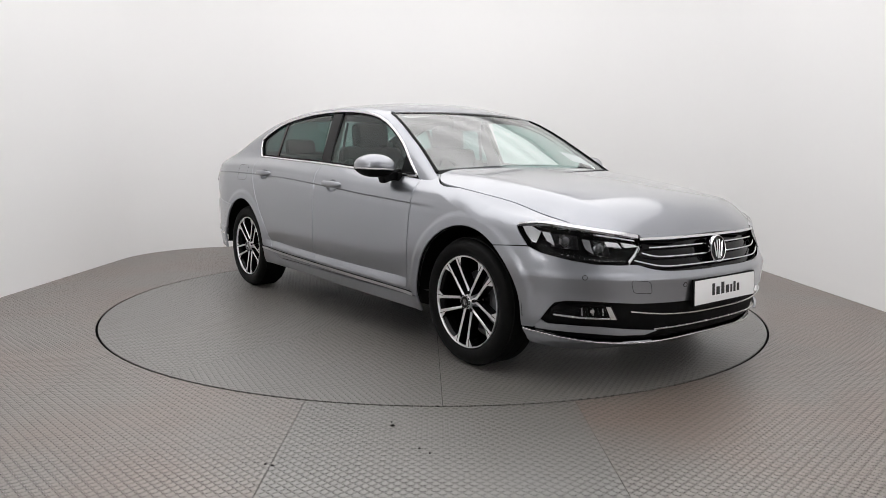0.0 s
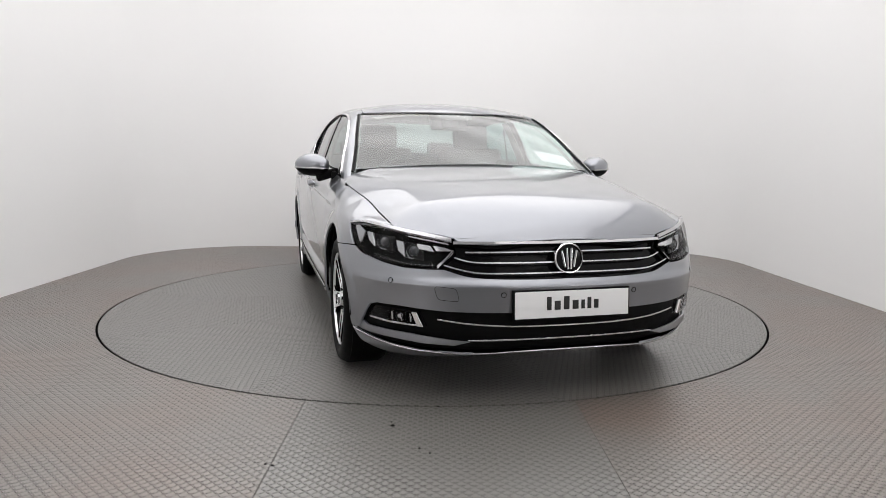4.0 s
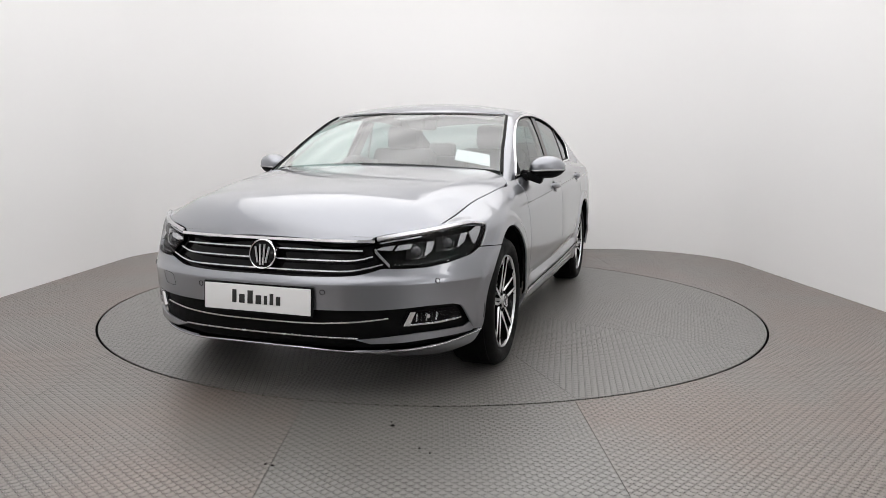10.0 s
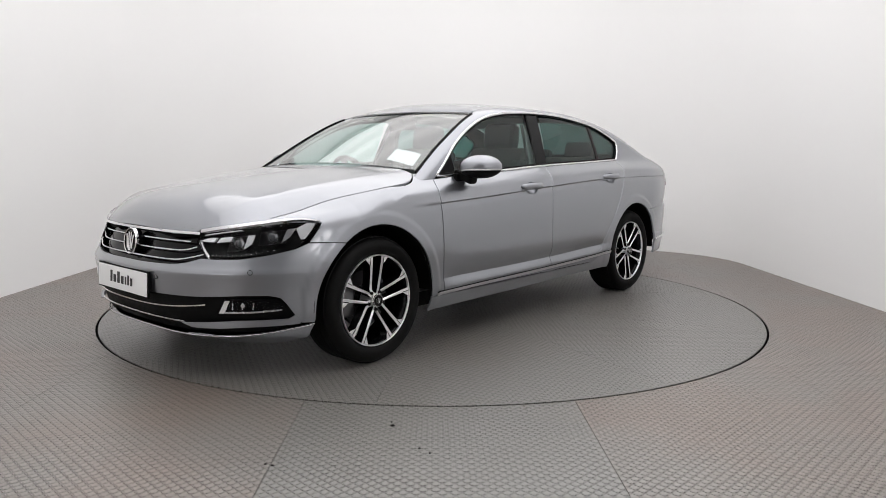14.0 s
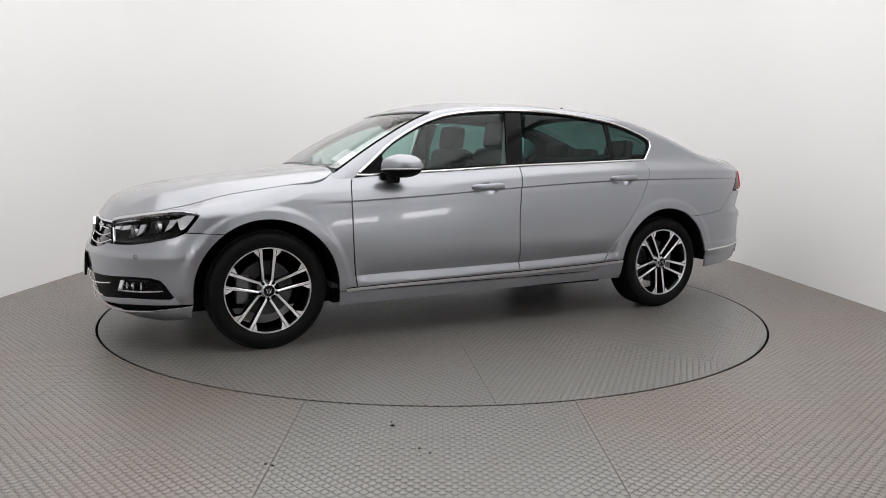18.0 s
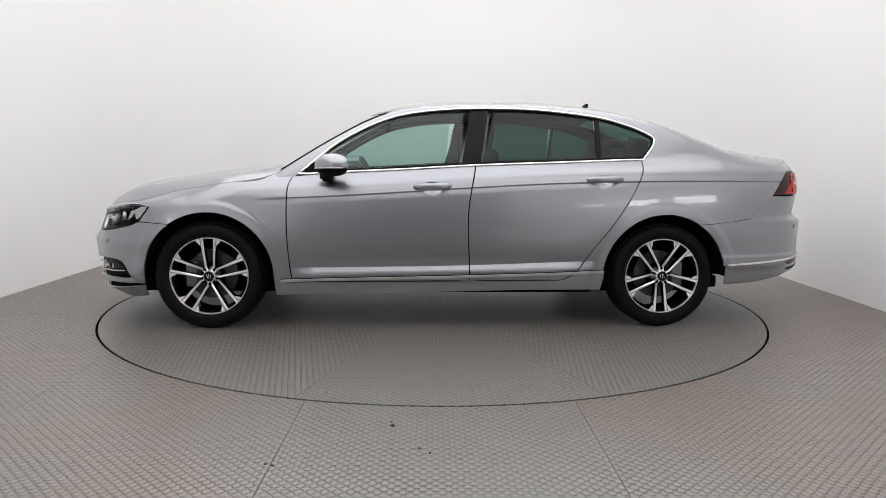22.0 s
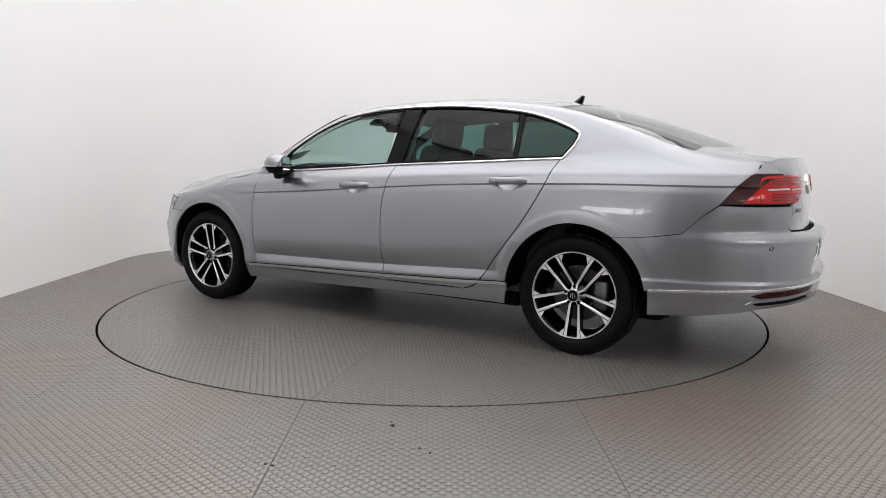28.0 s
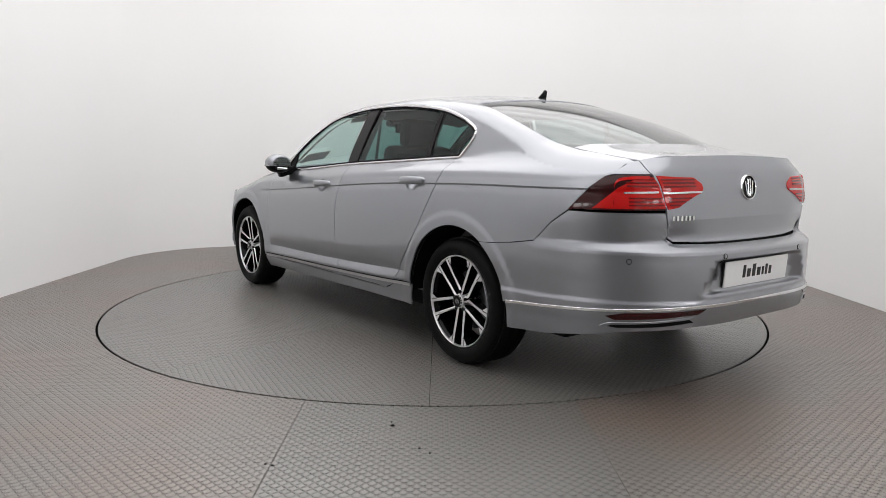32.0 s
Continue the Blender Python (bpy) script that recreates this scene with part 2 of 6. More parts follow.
def build_room():
    """White cove round three sides; a dark wall closes the room behind the camera."""
    ins, outs = room_outline(), room_outline(0.15)
    ends_in, ends_out = ins[-1:] + ins[:-1], outs[-1:] + outs[:-1]
    n = len(ends_in)
    verts = [(x, y, 0) for x, y in ends_in] + [(x, y, CEILING) for x, y in ends_in] + [(x, y, 0) for x, y in ends_out] + [(x, y, CEILING) for x, y in ends_out]
    faces = [(0, 2 * n, 3 * n, n), (n - 1, 2 * n - 1, 4 * n - 1, 3 * n - 1)]
    for i in range(n - 1):
        j = i + 1
        faces += [(i, i + n, j + n, j), (i + 2 * n, j + 2 * n, j + 3 * n, i + 3 * n), (i + n, i + 3 * n, j + 3 * n, j + n), (i, j, j + 2 * n, i + 2 * n)]
    wall = mesh_object("wall_round", verts, faces, WALL, smooth=True)
    wall.data.set_sharp_from_angle(angle=radians(40))
    tagged(wall, "plain white painted studio wall with rounded corners", "wall", kind="structure")
    bm = bmesh.new()
    block(bm, (2 * DOORWAY + 0.3, 0.05, CEILING), (0, FRONT - 0.30, CEILING / 2))
    tagged(part("backdrop", bm, DARK_WALL, None, smooth=False), "grey cloth closing the wide opening behind the camera", "curtain", kind="structure")
    for name, s in (("wall_front_1", -1), ("wall_front_2", 1)):
        bm = bmesh.new()
        block(bm, (HALF + 0.15 - DOORWAY, 0.15, CEILING), (s * (HALF + 0.15 + DOORWAY) / 2, FRONT - 0.078, CEILING / 2))
        tagged(part(name, bm, WALL, None, smooth=False), "plain white painted wall beside a wide opening", "wall", kind="structure")
    w, d = HALF + 0.15, 0.15
    for name, x0, x1, y0, y1, mat in (("ceiling", -w, w, FRONT - 2.5 * d, BACK + d, WALL),):
        bm = bmesh.new()
        block(bm, (x1 - x0, y1 - y0, 0.1), ((x0 + x1) / 2, (y0 + y1) / 2, CEILING + 0.054))
        tagged(part(name, bm, mat, None, smooth=False), "plain painted studio ceiling", "ceiling", kind="structure")
    bm = bmesh.new()
    block(bm, (2 * w, BACK - FRONT + 4 * d, 0.04), (0, (BACK + FRONT) / 2 - d, -0.055))
    tagged(part("subfloor", bm, SHELL, None, smooth=False), "dark subfloor below the steel plates", "floor", kind="structure")


def floor_sheet(name, poly, parent, mat=TREAD, top=0.0, thick=0.006):
    n = len(poly)
    verts = [(x, y, top) for x, y in poly] + [(x, y, top - thick) for x, y in poly]
    faces = [tuple(range(n)), tuple(range(2 * n - 1, n - 1, -1))] + [((i + 1) % n, i, i + n, (i + 1) % n + n) for i in range(n)]
    return mesh_object(name, verts, faces, mat, parent)


def clip_poly(poly, ax, val, keep_less):
    out = []
    for a, b in zip(poly, poly[1:] + poly[:1]):
        ina, inb = (a[ax] <= val) == keep_less, (b[ax] <= val) == keep_less
        if ina:
            out.append(a)
        if ina != inb:
            k = (val - a[ax]) / (b[ax] - a[ax])
            out.append((a[0] + k * (b[0] - a[0]), a[1] + k * (b[1] - a[1])))
    return out


def strips(lines, gap=0.0022):
    return [(a + gap / 2, b - gap / 2) for a, b in zip(lines[:-1], lines[1:])]


def build_floor():
    """Steel tread sheets laid in rows, cut round the turntable pit."""
    ground = tagged(new("floor"), "grey painted steel tread-plate floor around the turntable", "floor", kind="structure")
    hole = TABLE_R + 0.007
    xs = [-HALF, -1.72, -0.553, 0.615, 1.77, HALF]
    ys = [FRONT, -4.2, -0.545, BACK]
    outline = room_outline()
    for x0, x1 in strips(xs):
        for y0, y1 in strips(ys):
            poly = outline
            for ax, val, less in ((0, x0, False), (0, x1, True), (1, y0, False), (1, y1, True)):
                poly = clip_poly(poly, ax, val, less)
            if len(poly) < 3:
                continue
            for piece in cut_round(poly, hole):
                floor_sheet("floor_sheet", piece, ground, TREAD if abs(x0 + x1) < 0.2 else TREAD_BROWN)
    return ground


def cut_round(poly, r, steps=96):
    """What is left of a convex polygon outside a circle about the origin, as simple rings by angular slices."""
    bm = bmesh.new()
    bm.faces.new([bm.verts.new((x, y, 0)) for x, y in poly])
    circle = [Vector((r * math.cos(k * math.tau / steps), r * math.sin(k * math.tau / steps), 0)) for k in range(steps)]
    keep = []
    todo = [list(f.verts) for f in bm.faces]
    remaining = [[(v.co.x, v.co.y) for v in todo[0]]]
    bm.free()
    # peel the parts outside each side of the circle's polygon, then join what touches
    for k in range(steps):
        a, b = circle[k], circle[(k + 1) % steps]
        nx, ny = (b.y - a.y), -(b.x - a.x)
        d = nx * a.x + ny * a.y
        nxt = []
        for p in remaining:
            out_p, in_p = half(p, nx, ny, d)
            if len(out_p) > 2:
                keep.append(out_p)
            if len(in_p) > 2:
                nxt.append(in_p)
        remaining = nxt
    if not keep:
        return []
    bm = bmesh.new()
    for p in keep:
        vs = [bm.verts.new((x, y, 0)) for x, y in p]
        bm.faces.new(vs)
    bmesh.ops.remove_doubles(bm, verts=bm.verts, dist=1e-5)
    bmesh.ops.dissolve_faces(bm, faces=bm.faces[:])
    out = [[(v.co.x, v.co.y) for v in f.verts] for f in bm.faces]
    bm.free()
    return [p if area(p) > 0 else p[::-1] for p in out]


def area(p):
    return sum(a[0] * b[1] - a[1] * b[0] for a, b in zip(p, p[1:] + p[:1])) / 2


def half(p, nx, ny, d):
    o, i = [], []
    for a, b in zip(p, p[1:] + p[:1]):
        da, db = nx * a[0] + ny * a[1] - d, nx * b[0] + ny * b[1] - d
        (o if da > 0 else i).append(a)
        if (da > 0) != (db > 0):
            k = da / (da - db)
            c = (a[0] + k * (b[0] - a[0]), a[1] + k * (b[1] - a[1]))
            o.append(c)
            i.append(c)
    return o, i


def build_turntable():
    table = tagged(new("turntable"), "round steel turntable flush with the floor, tread-plate top", "turntable")
    r = TABLE_R - 0.008
    # ten equal sectors, laid out from the middle
    n, half_gap = 16, 0.0012
    arc_pts = [(r * math.cos(math.tau / 10 * (k / n - 0.5)), r * math.sin(math.tau / 10 * (k / n - 0.5))) for k in range(n + 1)]
    lean = math.tau / 20
    poly = [(half_gap / math.sin(lean), 0.0)] + [(x, max(min(y, x * math.tan(lean) - half_gap / math.cos(lean)), -x * math.tan(lean) + half_gap / math.cos(lean))) for x, y in arc_pts]
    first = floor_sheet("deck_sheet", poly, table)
    for k in range(10):
        sheet_ob = first if k == 0 else new("deck_sheet", first.data)
        sheet_ob.parent = table
        sheet_ob.rotation_euler = (0, 0, math.tau / 10 * (k + 0.5) - 0.008)
    rim = lathe([(r - 0.03, -0.028), (r, -0.028), (r, -0.007), (r - 0.03, -0.007)], 160)
    bmesh.ops.rotate(rim, verts=rim.verts, cent=(0, 0, 0), matrix=Matrix.Rotation(radians(90), 3, "X"))
    part("rim", rim, BLACK_MATT, table)
    return table


def light_panel(x, y, z, w, h, label):
    lamp = tagged(new("light_panel"), label, "light panel", "wall light panels")
    lamp.matrix_basis = pose(x, y, z, 0, 0, 90 if x > 3 else -90 if x < -3 else 0)
    bm = bmesh.new()
    block(bm, (w + 0.04, 0.03, h + 0.04), (0, 0, 0), 0.004)
    part("frame", bm, SATIN, lamp)
    bm = bmesh.new()
    block(bm, (w, 0.008, h), (0, 0.018, 0))
    part("diffuser", bm, PANEL_LIGHT, lamp)


def build_lights():
    w, y0, y1 = 2 * HALF - 0.2, -5.55, BACK - 0.25
    lamp = tagged(new("light_ceiling"), "large white stretched-fabric light ceiling, softly lit", "ceiling light")
    lamp.location = (0, 0, CEILING - 0.03)
    bm = bmesh.new()
    block(bm, (w, y1 - y0, 0.02), (0, (y0 + y1) / 2, 0.012), 0.004)
    part("diffuser", bm, LIGHT_FABRIC, lamp, "white glowing fabric")
    for x, y, a, b in ((0, y1 + 0.03, w + 0.12, 0.06), (0, y0 - 0.03, w + 0.12, 0.06), (w / 2 + 0.03, (y0 + y1) / 2, 0.06, y1 - y0), (-w / 2 - 0.03, (y0 + y1) / 2, 0.06, y1 - y0)):
        bm = bmesh.new()
        block(bm, (a, b, 0.03), (x, y, 0.010), 0.004)
        part("frame_rail", bm, SATIN, lamp)
    for x, y, z, w, h in SMALL_SPOTS:
        light_panel(x, y, z, w, h, "small white light panel on the white wall, lit")


def build_spots(ground):
    """Small dark chips of dirt trodden onto the plates."""
    random.seed(5)
    for x, y, size in ((-0.159, -2.478, 0.010), (-0.165, -2.44, 0.003), (-0.05, -2.695, 0.006), (-0.012, -2.735, 0.005), (-0.545, -2.84, 0.006), (-0.57, -2.83, 0.005), (0.02, -2.262, 0.007)):
        n = 9
        ring = [(x + size * random.uniform(0.6, 1.2) * math.cos(k * math.tau / n), y + 0.8 * size * random.uniform(0.6, 1.2) * math.sin(k * math.tau / n)) for k in range(n)]
        verts = [(a, b, 0.0) for a, b in ring] + [(x + 0.7 * (a - x), y + 0.7 * (b - y), 0.0045) for a, b in ring]
        mesh_object("dirt_chip", verts, [tuple(range(n, 2 * n))] + [(k, (k + 1) % n, n + (k + 1) % n, n + k) for k in range(n)], BLACK_MATT, ground)


build_room()
build_spots(build_floor())
TABLE = build_turntable()
build_lights()
# ---- the car's surfaces: x forward from the front axle, y to its left, z up ----
PIVOT = (-1.4031, 0.0024)      # the turntable's centre under the car


def curve(*pairs):
    """A smooth monotone curve through (x, value) pairs, for arrays."""
    pairs = sorted(pairs)
    xs, ys = np.array([p[0] for p in pairs], float), np.array([p[1] for p in pairs], float)
    h = np.diff(xs)
    d = np.diff(ys) / h
    m = np.zeros(len(xs))
    m[0], m[-1] = d[0], d[-1]
    for i in range(1, len(xs) - 1):
        if d[i - 1] * d[i] > 0:
            w1, w2 = 2 * h[i] + h[i - 1], h[i] + 2 * h[i - 1]
            m[i] = (w1 + w2) / (w1 / d[i - 1] + w2 / d[i])

    def f(x):
        x = np.asarray(x, float)
        k = np.clip(np.searchsorted(xs, x) - 1, 0, len(xs) - 2)
        t = (x - xs[k]) / h[k]
        lo, hi = t < 0, t > 1
        s = np.clip(t, 0, 1)
        v = (2 * s**3 - 3 * s**2 + 1) * ys[k] + (s**3 - 2 * s**2 + s) * h[k] * m[k] + (-2 * s**3 + 3 * s**2) * ys[k + 1] + (s**3 - s**2) * h[k] * m[k + 1]
        v = np.where(lo, ys[0] + (x - xs[0]) * m[0], v)
        return np.where(hi, ys[-1] + (x - xs[-1]) * m[-1], v)
    return f


def fair(f, lo, hi, sigma):
    """Evens out a curve's bends between lo and hi."""
    xs = np.arange(lo - 4 * sigma, hi + 4 * sigma, sigma / 10)
    w = np.exp(-0.5 * (np.arange(-30, 31) / 10.0) ** 2)
    ys = np.convolve(f(xs), w / w.sum(), "valid")
    xs = xs[30:-30]
    return lambda x: np.where((x < xs[0]) | (x > xs[-1]), f(x), np.interp(x, xs, ys))


Z_TORNADO = curve((0.4, 0.775), (-0.3, 0.797), (-0.9, 0.828), (-1.56, 0.872), (-2.15, 0.905), (-2.6, 0.918), (-3.06, 0.925), (-3.6, 0.925))
Z_BELT = curve((0.3, 0.87), (-0.5, 0.930), (-0.64, 0.944), (-1.12, 0.970), (-1.6, 1.000), (-2.17, 1.024), (-2.67, 1.045), (-3.3, 1.055), (-3.7, 1.04))
Z_STRIP = curve((-0.42, 0.310), (-0.78, 0.320), (-1.57, 0.338), (-2.17, 0.356), (-2.36, 0.366))
Z_CREASE = curve((-0.45, 0.380), (-1.12, 0.388), (-1.54, 0.396), (-2.3, 0.422))
Y_BELT = curve((0.2, 0.80), (-0.5, 0.795), (-1.5, 0.805), (-2.2, 0.790), (-2.7, 0.772), (-3.0, 0.768), (-3.3, 0.766), (-3.6, 0.766))
Y_CABIN = curve((0.2, 0.80), (-0.5, 0.795), (-1.5, 0.805), (-2.2, 0.790), (-2.7, 0.772), (-3.2, 0.770), (-3.6, 0.765))
BULGE = curve((0.6, 0.900), (0.2, 0.903), (-0.5, 0.908), (-1.4, 0.914), (-2.4, 0.908), (-3.1, 0.900), (-3.7, 0.90))


def half_width(x, z):
    """The body side's distance from the middle plane."""
    x, z = np.broadcast_arrays(np.asarray(x, float), np.asarray(z, float))
    zt, zb, zs, zc = Z_TORNADO(x), Z_BELT(x), Z_STRIP(np.clip(x, -2.5, -0.3)), Z_CREASE(np.clip(x, -2.5, -0.3))
    top = BULGE(x) - Y_BELT(x)
    o = np.ones_like(x)
    k = np.clip(np.minimum((-0.42 - x) / 0.22, (x + 2.42) / 0.25), 0, 1)      # the hollow over the strip lies between the wheels
    k = k * k * (3 - 2 * k)
    lip = np.clip((-0.22 - x) / 0.20, 0, 1)         # the undercut below the shoulder line fades out over the front wheel
    lip = lip * lip * (3 - 2 * lip)
    levels = [(0.15 * o, 0.10), (0.20 * o, 0.062), (0.26 * o, 0.030), (zs - 0.012, 0.018), (zs + 0.016, 0.0120), (zc, 0.0100 + 0.0190 * k), (zc + 0.055, 0.0085), (zc + 0.20, 0.001),
              (zt - 0.045, 0.0165), (zt - 0.009, 0.0235 + 0.0030 * lip), (zt, 0.0255 - 0.0030 * lip), (zt + 0.03, 0.0335), (zt + 0.065, 0.0500), (zb, top), (zb + 0.15, top + 0.16)]
    zz = np.stack([np.asarray(l[0], float) for l in levels])
    ii = np.stack([l[1] * o if np.isscalar(l[1]) else l[1] for l in levels])
    sl = np.diff(ii, axis=0) / np.diff(zz, axis=0)
    tang = np.concatenate([sl[:1], (sl[1:] + sl[:-1]) / 2, sl[-1:]])
    left, right = tang.copy(), tang.copy()
    for k in (5, 9, 10):      # sharp creases: above the strip, both edges of the shoulder line
        left[k], right[k] = sl[k - 1], sl[k]
    out = np.zeros_like(x)
    for k in range(len(levels) - 1):
        h = zz[k + 1] - zz[k]
        t = (z - zz[k]) / h
        s = np.clip(t, 0, 1)
        v = (2 * s**3 - 3 * s**2 + 1) * ii[k] + (s**3 - 2 * s**2 + s) * h * right[k] + (-2 * s**3 + 3 * s**2) * ii[k + 1] + (s**3 - s**2) * h * left[k + 1]
        sel = (t >= 0) & (t <= 1) | ((k == 0) & (t < 0)) | ((k == len(levels) - 2) & (t > 1))
        out = np.where(sel, v, out)
    flare = 0
    for wx in (0.0, -2.791):
        r = np.hypot(x - wx, z - 0.325)
        f = np.clip(1 - (r - 0.430) / 0.036, 0, 1)
        flare = flare + 0.0078 * f * f * (3 - 2 * f) * (z > 0.2)
    return BULGE(x) - out + flare


XF, NF = 0.20, 2.7       # where the front corners begin, and how square they are
XR = -3.10
NOSE = curve((0.15, 0.50), (0.19, 0.58), (0.215, 0.63), (0.24, 0.655), (0.28, 0.667), (0.34, 0.677), (0.42, 0.680), (0.48, 0.684), (0.514, 0.687), (0.522, 0.684), (0.55, 0.664), (0.60, 0.642), (0.66, 0.615), (0.71, 0.598), (0.74, 0.575), (0.78, 0.52))
TAIL = curve((0.20, 0.70), (0.28, 0.765), (0.36, 0.800), (0.48, 0.815), (0.60, 0.816), (0.652, 0.8135), (0.664, 0.806), (0.680, 0.778), (0.692, 0.752), (0.702, 0.738), (0.74, 0.7295), (0.80, 0.7235), (0.86, 0.717), (0.93, 0.708), (1.0, 0.690), (1.07, 0.66))


def square_rear(z):
    """How square the tail's corners are: more so at lamp height than at the bumper."""
    t = np.clip((np.asarray(z, float) - 0.62) / 0.28, 0, 1)
    return 3.4 + 1.9 * t * t * (3 - 2 * t)


def dent(v, lo, hi, edge):
    """1 between lo and hi, falling off over edge."""
    t = np.clip(np.minimum(v - lo, hi - v) / edge, 0, 1)
    return t * t * (3 - 2 * t)


def ring_front(p, z):
    """The lower body from the nose's middle (p = 0) round the corner and back; p < 0 on the right."""
    s, q = np.where(p < 0, -1.0, 1.0), np.abs(p)
    a = NOSE(z)
    c = np.clip(q, 1e-6, math.pi / 2)
    x = XF + a * np.cos(c) - a * np.maximum(q - math.pi / 2, 0)
    return np.stack([x, s * half_width(np.minimum(x, 0.45), z) * np.sin(c) ** (2 / NF), z], -1)


def ring_rear(p, z):
    s, q = np.where(p < 0, -1.0, 1.0), np.abs(p)
    a = TAIL(z)
    c = np.clip(q, 1e-6, math.pi / 2)
    x = XR - a * np.cos(c) + a * np.maximum(q - math.pi / 2, 0)
    y0 = half_width(np.maximum(x, -3.6), z) * np.sin(c) ** (2 / square_rear(z))
    x = x + 0.045 * dent(z, 0.472, 0.634, 0.022) * np.clip((0.42 - 0.5 * (z - 0.5) - y0) / 0.09, 0, 1) * (x < -3.5)
    # the boot lid's lower face leans in
    x = x + 0.22 * np.clip(0.796 - z, 0, 0.075) * np.clip((z - 0.686) / 0.008, 0, 1) * np.clip((0.545 - y0) / 0.012, 0, 1) * (x < -3.5)
    k = np.clip((0.464 - z) / 0.020, 0, 1)      # a narrow ledge over the bright strip
    k = 1 + 0.006 * k * k * (3 - 2 * k)
    return np.stack([XR + (x - XR) * k, s * y0 * k, z], -1)


def fy(y, z):
    """Chart place on the nose from y and z."""
    b = float(half_width(0.45, z))
    return math.copysign(math.asin(min(abs(y) / b, 1.0) ** (NF / 2)), y), z


def fx(x, z):
    """Chart place on the left front corner or side from x and z."""
    a = float(NOSE(z))
    return (math.acos((x - XF) / a) if x > XF else math.pi / 2 + (XF - x) / a), z


def ry(y, z):
    b = float(half_width(-3.6, z))
    return math.copysign(math.asin(min(abs(y) / b, 1.0) ** (float(square_rear(z)) / 2)), y), z


def rx(x, z):
    a = float(TAIL(z))
    return (math.acos(min((XR - x) / a, 1.0)) if x < XR else math.pi / 2 + (x - XR) / a), z


def front_y(x, z):
    """Half width with the front and rear corners' rounding, for lengthwise charts."""
    t = np.clip((x - XF) / NOSE(z), 0, 0.999)
    u = np.clip((XR - x) / TAIL(z), 0, 0.999)
    return half_width(np.clip(x, -3.6, 0.45), z) * (1 - t**2) ** (1 / NF) * (1 - u**2) ** (1 / square_rear(z))


HOOD_MID = curve((0.86, 0.62), (0.83, 0.67), (0.80, 0.718), (0.77, 0.762), (0.73, 0.802), (0.69, 0.828), (0.60, 0.861), (0.50, 0.886), (0.30, 0.919), (0.10, 0.947), (-0.18, 0.982), (-0.42, 1.010), (-0.6, 1.03))
HOOD_EDGE = curve((0.80, 0.53), (0.74, 0.58), (0.70, 0.615), (0.65, 0.65), (0.60, 0.685), (0.568, 0.706), (0.50, 0.716), (0.41, 0.7225), (0.33, 0.733), (0.18, 0.752), (0.0, 0.777), (-0.2, 0.797), (-0.45, 0.80))
HOOD_DROP = curve((0.80, 0.150), (0.75, 0.150), (0.69, 0.139), (0.65, 0.130), (0.568, 0.124), (0.487, 0.123), (0.42, 0.126), (0.33, 0.114), (0.18, 0.096), (0.0, 0.090), (-0.2, 0.083), (-0.42, 0.078))


HOOD_MID, HOOD_DROP, HOOD_EDGE = fair(HOOD_MID, -0.5, 0.70, 0.03), fair(HOOD_DROP, -0.42, 0.75, 0.04), fair(HOOD_EDGE, -0.45, 0.6, 0.04)


def hood_z(x, y):
    r = np.abs(y) / HOOD_EDGE(x)
    over, r = np.maximum(r - 1, 0), np.minimum(r, 1)
    k = np.clip((x - 0.50) / 0.25, 0, 1)
    k = k * k * (3 - 2 * k)
    crease = 0.55 * r**2 + 0.45 * np.maximum((r - 0.79) / 0.21, 0) ** 1.4      # flat middle, facets beyond the crease
    fall = 0.6 + 3.8 * np.clip((0.42 - x) / 0.30, 0, 1)        # the fender's slope outside the shut line
    return HOOD_MID(x) - HOOD_DROP(x) * ((1 - k) * crease + k * r**2.2 + fall * over)


BOOT_MID = curve((-2.9, 1.15), (-3.2, 1.122), (-3.4, 1.108), (-3.55, 1.094), (-3.7, 1.076), (-3.80, 1.062), (-3.9, 1.045))


def boot_z(x, y):
    return BOOT_MID(x) - 0.055 * y**2 - (0.10 + 0.12 * np.clip((-3.40 - x) / 0.25, 0, 1)) * np.maximum(np.abs(y) - 0.52, 0)


ROOF_MID = curve((-0.1, 0.86), (-0.2, 0.920), (-0.5, 1.098), (-0.8, 1.268), (-1.0, 1.362), (-1.2, 1.415), (-1.5, 1.441), (-1.8, 1.448), (-2.1, 1.441), (-2.4, 1.416), (-2.62, 1.382), (-2.9, 1.315), (-3.2, 1.220), (-3.45, 1.130), (-3.7, 1.035))


ROOF_MID = fair(ROOF_MID, -3.6, -0.25, 0.06)


def roof_z(x, y):
    return ROOF_MID(x) - (0.155 + 0.06 * np.clip((-2.7 - x) / 0.5, 0, 1)) * y**2


def cabin_y(x, z):
    d = np.maximum(z - Z_BELT(x), -0.10)
    return Y_CABIN(x) - 0.32 * d - 0.25 * np.maximum(d, 0) ** 2


def tail_side(x, z):
    """Quarter panel and rear pillar in one: the shoulder runs into the pillar with a soft hollow."""
    k = 0.0005 + 0.045 * np.clip((-2.62 - x) / 0.35, 0, 1)
    u = np.clip((XR - x) / TAIL(z), 0, 0.999)
    xx = np.clip(x, -3.6, 0.45)
    a, b = half_width(xx, z), cabin_y(xx, z)
    h = np.clip(0.5 + 0.5 * (a - b) / k, 0, 1)
    return (b + (a - b) * h + k * h * (1 - h)) * (1 - u**2) ** (1 / square_rear(z))


